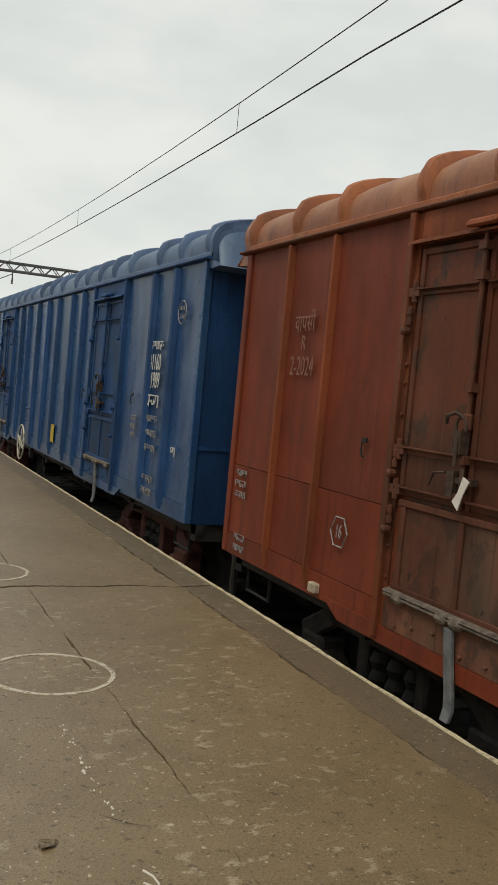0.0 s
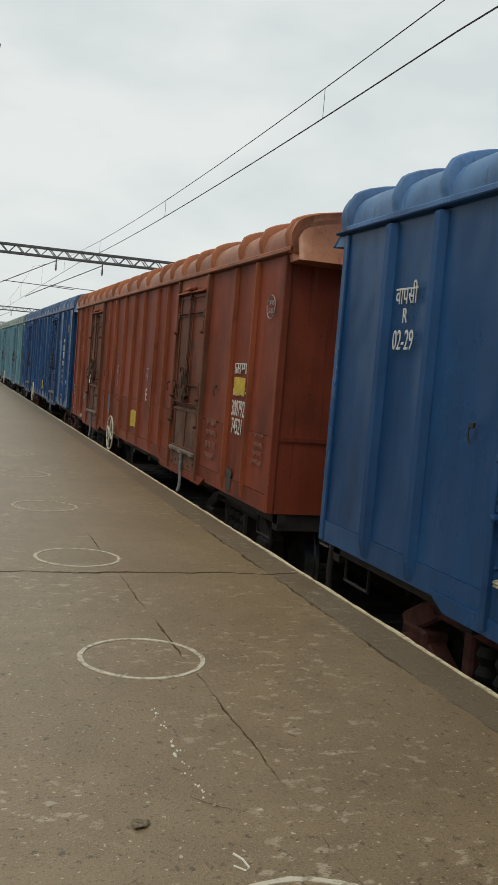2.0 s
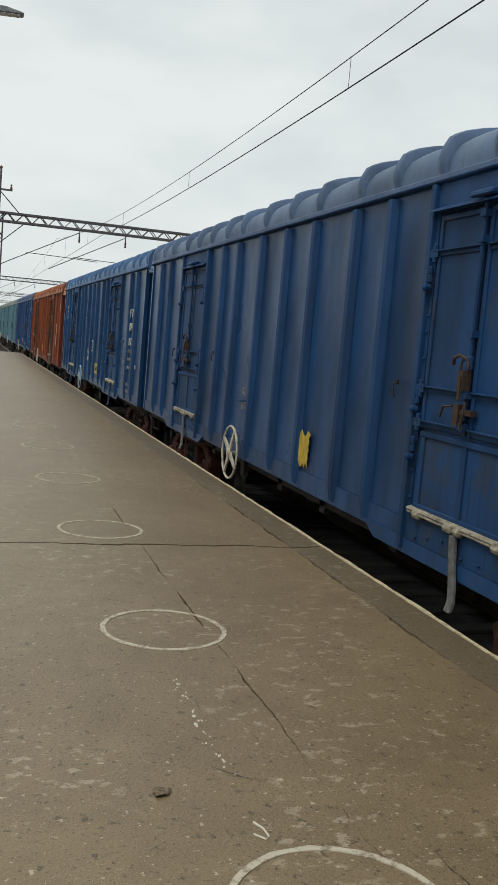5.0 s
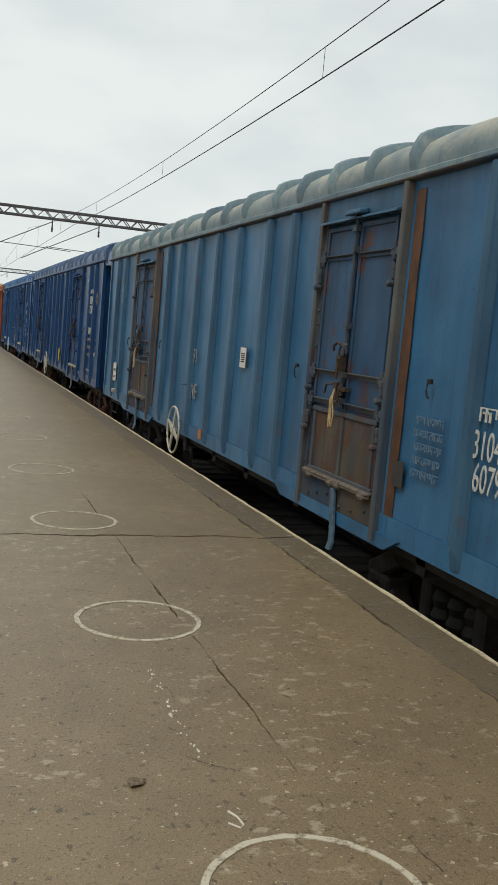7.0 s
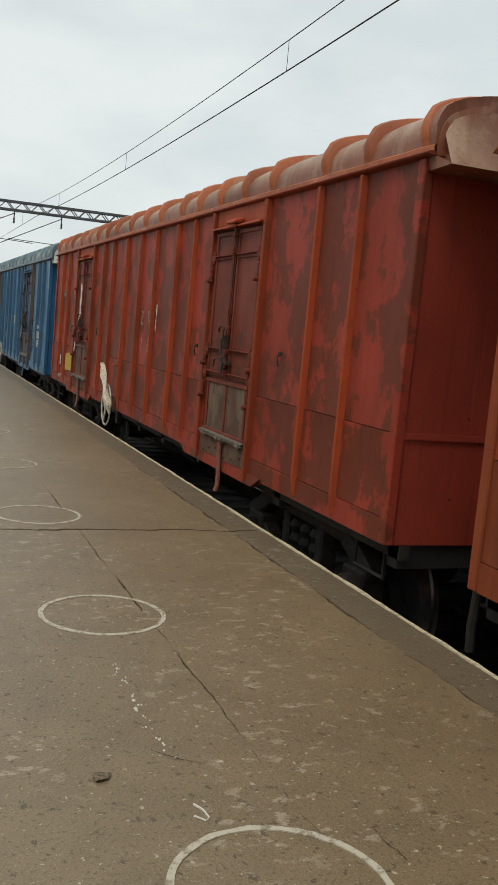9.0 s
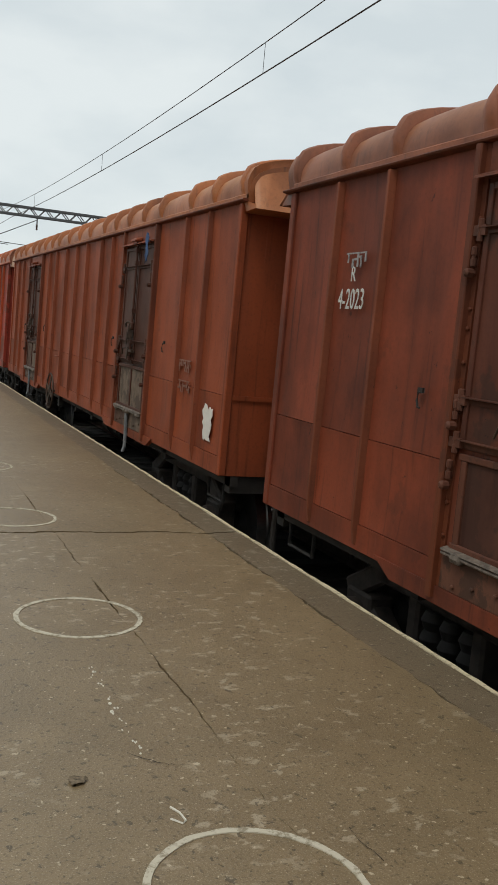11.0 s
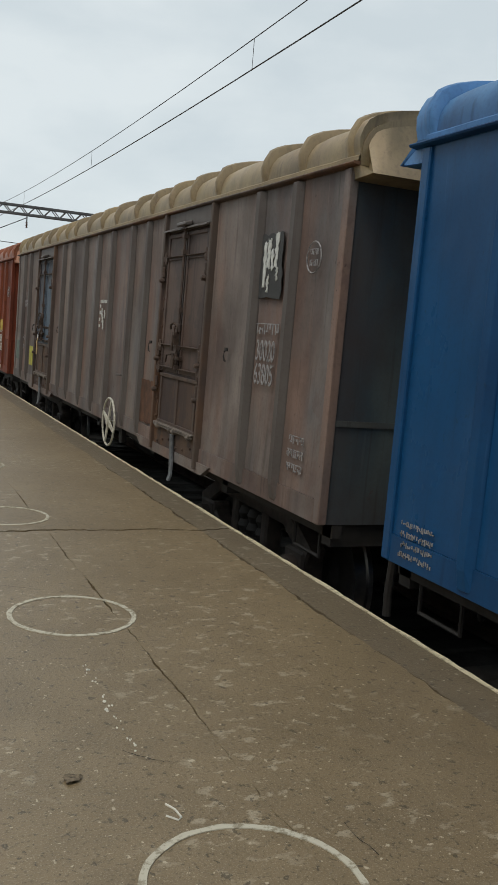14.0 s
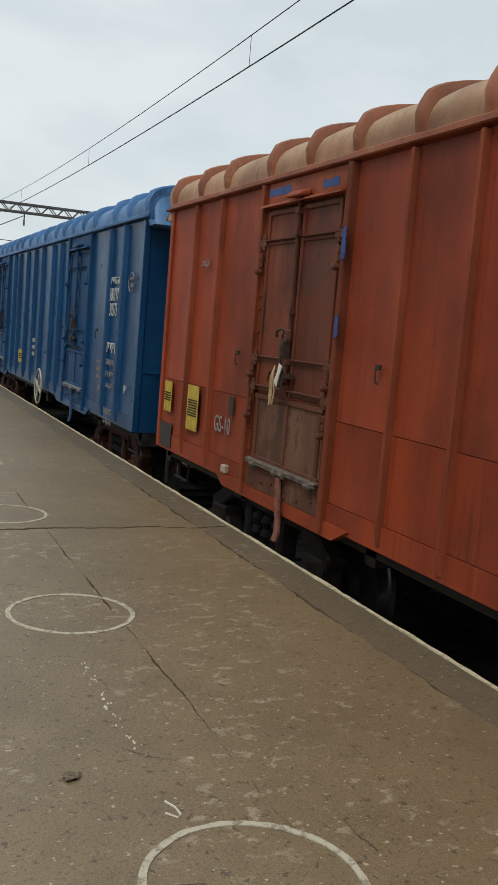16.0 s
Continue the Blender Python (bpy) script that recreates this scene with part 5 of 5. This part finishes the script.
for k, d, z in ((1, 3.12, 1.17), (1, 10.40, 1.17), (5, 3.14, 1.10), (7, 3.02, 1.24)):
    piece("straw_tie", "straw_tie", straw, ROPE, TRAIN[k], LIFT @ pose(-HALF - 0.125, along(d), z), "twist of straw rope on the hasp")


# ================= overhead line =================
GANTRY_Y = 52.0
WIRE_X = 4.485


def catenary_z(y):
    u = (y + 10.0) % 62.0 - 31.0 if y < 52 else (y - 52.0) % 72.0 - 36.0
    return 5.14 + 1.16 * (u / (31.0 if y < 52 else 36.0)) ** 2


def wire(name, ys, z_of, r, label):
    root = piece(name, name, lambda bm: tube(bm, [(0, y, z_of(y)) for y in ys], r, 6), WIRE, None, pose(WIRE_X, 0, 0), smooth=True)
    return tagged(root, label, "overhead wire")


YS = [-10 + 2.0 * i for i in range(32)] + [52 + 4.0 * i for i in range(1, 37)]


def contact_z(y):
    return 4.785 + 0.0009 * min(abs(y - 21.0), 13.0) ** 2


line = wire("catenary_wire", YS, catenary_z, 0.0065, "thin sagging catenary wire carrying the contact wire")
wire("contact_wire", YS, contact_z, 0.0085, "straight dark contact wire over the track")
for y in (-7.0, 2.3, 11.27, 20.15, 29.08, 38.0, 47.0, 60, 69, 78, 87, 96, 105, 114):
    piece("dropper", "dropper_%.1f" % y, lambda bm: tube(bm, [(0, 0, contact_z(y)), (0.012, 0.03, (contact_z(y) + catenary_z(y)) / 2), (0, 0, catenary_z(y))], 0.004, 5), WIRE, line, pose(0, y, 0))


def chord(bm):
    box(bm, -0.06, 13.2, -0.05, 0.05, -0.05, 0.05)


def brace(bm):
    tube(bm, [(0, 0, 0), (0.42, 0, 0.46)], 0.028, 6)


def brace_back(bm):
    tube(bm, [(0, 0, 0.46), (0.42, 0, 0)], 0.028, 6)


def build_gantry():
    root = tagged(new("overhead_gantry"), "dark steel lattice gantry spanning the tracks with its mast", "gantry", "gantries over the line")
    for y in (-0.25, 0.25):
        for z in (6.90, 7.34):
            piece("chord", "chord", chord, STEEL_GREY, root, pose(0, y, z))
        for k in range(15):
            piece("brace", "brace", brace, STEEL_GREY, root, pose(0.86 * k, y, 6.90))
            piece("brace", "brace_back", brace_back, STEEL_GREY, root, pose(0.86 * k + 0.43, y, 6.90))
    for mx in (0.0, 13.0):
        for x in (-0.2, 0.2):
            for y in (-0.2, 0.2):
                piece("mast_leg", "mast_leg", lambda bm: box(bm, -0.035, 0.035, -0.035, 0.035, -1.2, 7.4), STEEL_GREY, root, pose(mx + x, y, 0))
        for k in range(14):
            for y in (-0.2, 0.2):
                piece("lattice", "lattice_%d" % (k % 2), lambda bm: tube(bm, [(-0.2 if k % 2 else 0.2, 0, 0), (0.2 if k % 2 else -0.2, 0, 0.6)], 0.018, 5), STEEL_GREY, root, pose(mx, y, -1.1 + 0.6 * k))
        if mx:
            continue
        piece("mast_pole", "mast_pole", lambda bm: tube(bm, [(0, 0, 7.3), (0, 0, 9.62)], 0.055, 8), STEEL_GREY, root, pose(mx - 0.02, 0, 0))
        piece("pole_cap", "pole_cap", lambda bm: lathe(bm, [(9.60, 0.03), (9.66, 0.08), (9.74, 0.08), (9.78, 0.03)], "z", 8), PORCELAIN, root, pose(mx - 0.02, 0, 0))
        piece("pole_arm", "pole_arm", lambda bm: box(bm, -0.55, 0.62, -0.04, 0.04, 8.50, 8.60), STEEL_GREY, root, pose(mx, 0, 0))
        piece("arm_insulator", "arm_insulator", lambda bm: lathe(bm, [(8.6, 0.05), (8.68, 0.07), (8.76, 0.03), (8.82, 0.06), (8.86, 0.03)], "z", 8), PORCELAIN, root, pose(mx + 0.55, 0, 0))
        piece("stay", "stay", lambda bm: tube(bm, [(0, 0, 8.45), (1.05, 0, 7.38)], 0.03, 6), STEEL_GREY, root, pose(mx, 0, 0))
        piece("stay", "stay_low", lambda bm: tube(bm, [(0.1, 0, 5.75), (1.3, 0, 6.85)], 0.03, 6), STEEL_GREY, root, pose(mx, 0, 0))
    for x in (4.31, 6.86):
        piece("drop_tube", "drop_tube", lambda bm: tube(bm, [(0, 0, 6.9), (0, 0, 6.52)], 0.035, 6), STEEL_GREY, root, pose(x, 0, 0))
        piece("insulator", "drop_insulator", lambda bm: lathe(bm, [(6.2 + 0.04 * k, 0.07 if k % 2 else 0.03) for k in range(9)], "z", 8), PORCELAIN, root, pose(x, 0, 0))
        piece("steady_arm", "steady_arm", lambda bm: tube(bm, [(-2.78, 0, 5.40), (-0.4, 0, 5.34), (1.1, 0, 5.28)], 0.022, 6), STEEL_GREY, root, pose(x, 0.3, 0))
        piece("cantilever", "cantilever", lambda bm: tube(bm, [(-4.1, 0, 4.63), (-3.6, 0, 4.90), (0, 0, 6.75)], 0.026, 6), STEEL_GREY, root, pose(x, 0.1, 0))
    return root


gantry = build_gantry()
gantry.matrix_basis = pose(1.38, GANTRY_Y, 0)
for k in (1, 2, 3):
    copy_thing(gantry, pose(1.38, GANTRY_Y + 72 * k, 0))

lamp = tagged(new("platform_lamp"), "grey platform lamp post with a flat lantern on an arm", "lamp post")
lamp.matrix_basis = pose(-1.1, 16.0, 0)
piece("post", "lamp_post", lambda bm: lathe(bm, [(0, 0.09), (0.3, 0.085), (0.32, 0.06), (6.3, 0.04)], "z", 12), STEEL_GREY, lamp, smooth=True)
piece("arm", "lamp_arm", lambda bm: tube(bm, [(0, 0, 6.2), (0.1, 0, 6.38), (0.6, 0, 6.48), (1.2, 0, 6.50)], 0.028, 8), STEEL_GREY, lamp, smooth=True)
piece("lantern", "lantern", lambda bm: prism(bm, [(1.08, 6.47), (1.25, 6.45), (1.72, 6.475), (1.75, 6.49), (1.70, 6.51), (1.45, 6.555), (1.15, 6.55)], "y", -0.11, 0.11), LAMP_SHELL, lamp, label="flat grey lantern", bevel=0.012)
piece("lens", "lamp_lens", lambda bm: prism(bm, [(1.27, 6.45), (1.68, 6.472), (1.68, 6.462), (1.27, 6.44)], "y", -0.085, 0.085), LAMP_GLASS, lamp)

# ================= litter and marks on the platform =================


def spall(bm):
    bmesh.ops.create_icosphere(bm, subdivisions=2, radius=0.028)
    for v in bm.verts:
        v.co *= 1 + 0.9 * noise.noise(v.co * 55 + Vector((3, 1, 2)))
        v.co.z = max(v.co.z * 0.22, -0.008)


# a flat lump takes the place of a spalled pit in the concrete
tagged(piece("stone", "spall", spall, plain("spall_brown", (0.15, 0.115, 0.075), 0.9, 0, 0.6, 60), None, pose(0.715, 2.91, 0.008, 0, 0, 30)), "flat brown lump standing in for a spalled pit in the platform", "stone")


def flecks(bm):
    rnd = random.Random(8)
    for k in range(30):
        y = rnd.uniform(3.05, 3.95)
        x = 0.985 + 0.03 * noise.noise(Vector((y * 2, 0, 0))) + rnd.gauss(0, 0.012)
        r = rnd.choice((0.003, 0.004, 0.005, 0.008))
        n = 6
        prism(bm, [(x + r * rnd.uniform(0.5, 1.2) * math.cos(2 * math.pi * q / n), y + r * 1.7 * rnd.uniform(0.5, 1.2) * math.sin(2 * math.pi * q / n)) for q in range(n)], "z", 0.0, 0.003)
    tube(bm, [(0.955, 2.61, 0.002), (0.985, 2.575, 0.002), (1.0, 2.59, 0.002), (0.995, 2.64, 0.002), (0.975, 2.68, 0.002)], 0.004, 5)


tagged(piece("paint_flecks", "flecks", flecks, plain("flaked_white_paint", (0.66, 0.64, 0.56), 0.8, 0, 0.1), None), "flaked remains of white paint on the platform", "paint marks", kind="stuff")


def hairline(pts, seed):
    def build(bm):
        rnd = random.Random(seed)
        out = []
        for (x0, y0), (x1, y1) in zip(pts, pts[1:]):
            for k in range(6):
                f = k / 6
                out.append((x0 + (x1 - x0) * f + rnd.gauss(0, 0.005), y0 + (y1 - y0) * f + rnd.gauss(0, 0.005)))
        out.append(pts[-1])
        prev = None
        for k, (x, y) in enumerate(out):
            w = 0.0011 * (0.4 + rnd.random())
            ring = [bm.verts.new((x - w, y - w, 0.0035)), bm.verts.new((x + w, y + w, 0.0035))]
            if prev:
                bm.faces.new((prev[0], prev[1], ring[1], ring[0]))
            prev = ring
    return build


for k, pts in enumerate((((0.93, 3.09), (1.01, 3.0), (1.10, 2.94)), ((1.50, 2.42), (1.52, 2.23)), ((0.2, 4.95), (0.75, 5.25), (1.0, 5.12)), ((0.5, 2.30), (0.95, 2.22)),
                         ((1.10, 8.63), (0.78, 8.66), (0.45, 8.45)))):
    piece("hairline_crack", "hairline_%d" % k, hairline(pts, k), JOINT, platform)


# ================= motion =================


def lead(t):
    """Place of the leading end of wagon 0 along the track."""
    return ((0.00141578 * t + 0.043628) * t + 7.210052) * t - 22.095


def roll_times():
    """Times at which a one-metre wheel has turned 80 degrees more."""
    out, t = [0.0], 0.0
    while t < 16.0:
        speed = (0.00424734 * t + 0.087256) * t + 7.210052
        t = min(16.0, t + radians(80) * 0.5 / speed)
        out.append(t)
    return out


# how far each laden body sits down on its springs
RIDE = {-2: 0.045, -1: 0.02, 1: 0.03, 4: 0.03}


def motions():
    ticks = roll_times()
    for k, root in TRAIN.items():
        drop = RIDE.get(k, 0.0)
        for part in root.children_recursive:
            if part.name.startswith("tyre"):
                part.matrix_basis = pose(0, 0, drop) @ part.matrix_basis
            elif part.name.startswith("wheelset"):
                y = part.matrix_basis.translation.y
                walk(part, [(t, pose(0, y, drop - 0.34, -math.degrees((lead(t) - lead(0)) / 0.5))) for t in ticks])
        slack = {-1: -0.34, 1: 0.07, 4: -0.10, 5: -0.08}.get(k, 0.0)
        walk(root, [(0.5 * i, pose(TRACK_X, lead(0.5 * i) + slack - PITCH * k - LEN / 2, RAIL_Z - drop)) for i in range(33)])


motions()
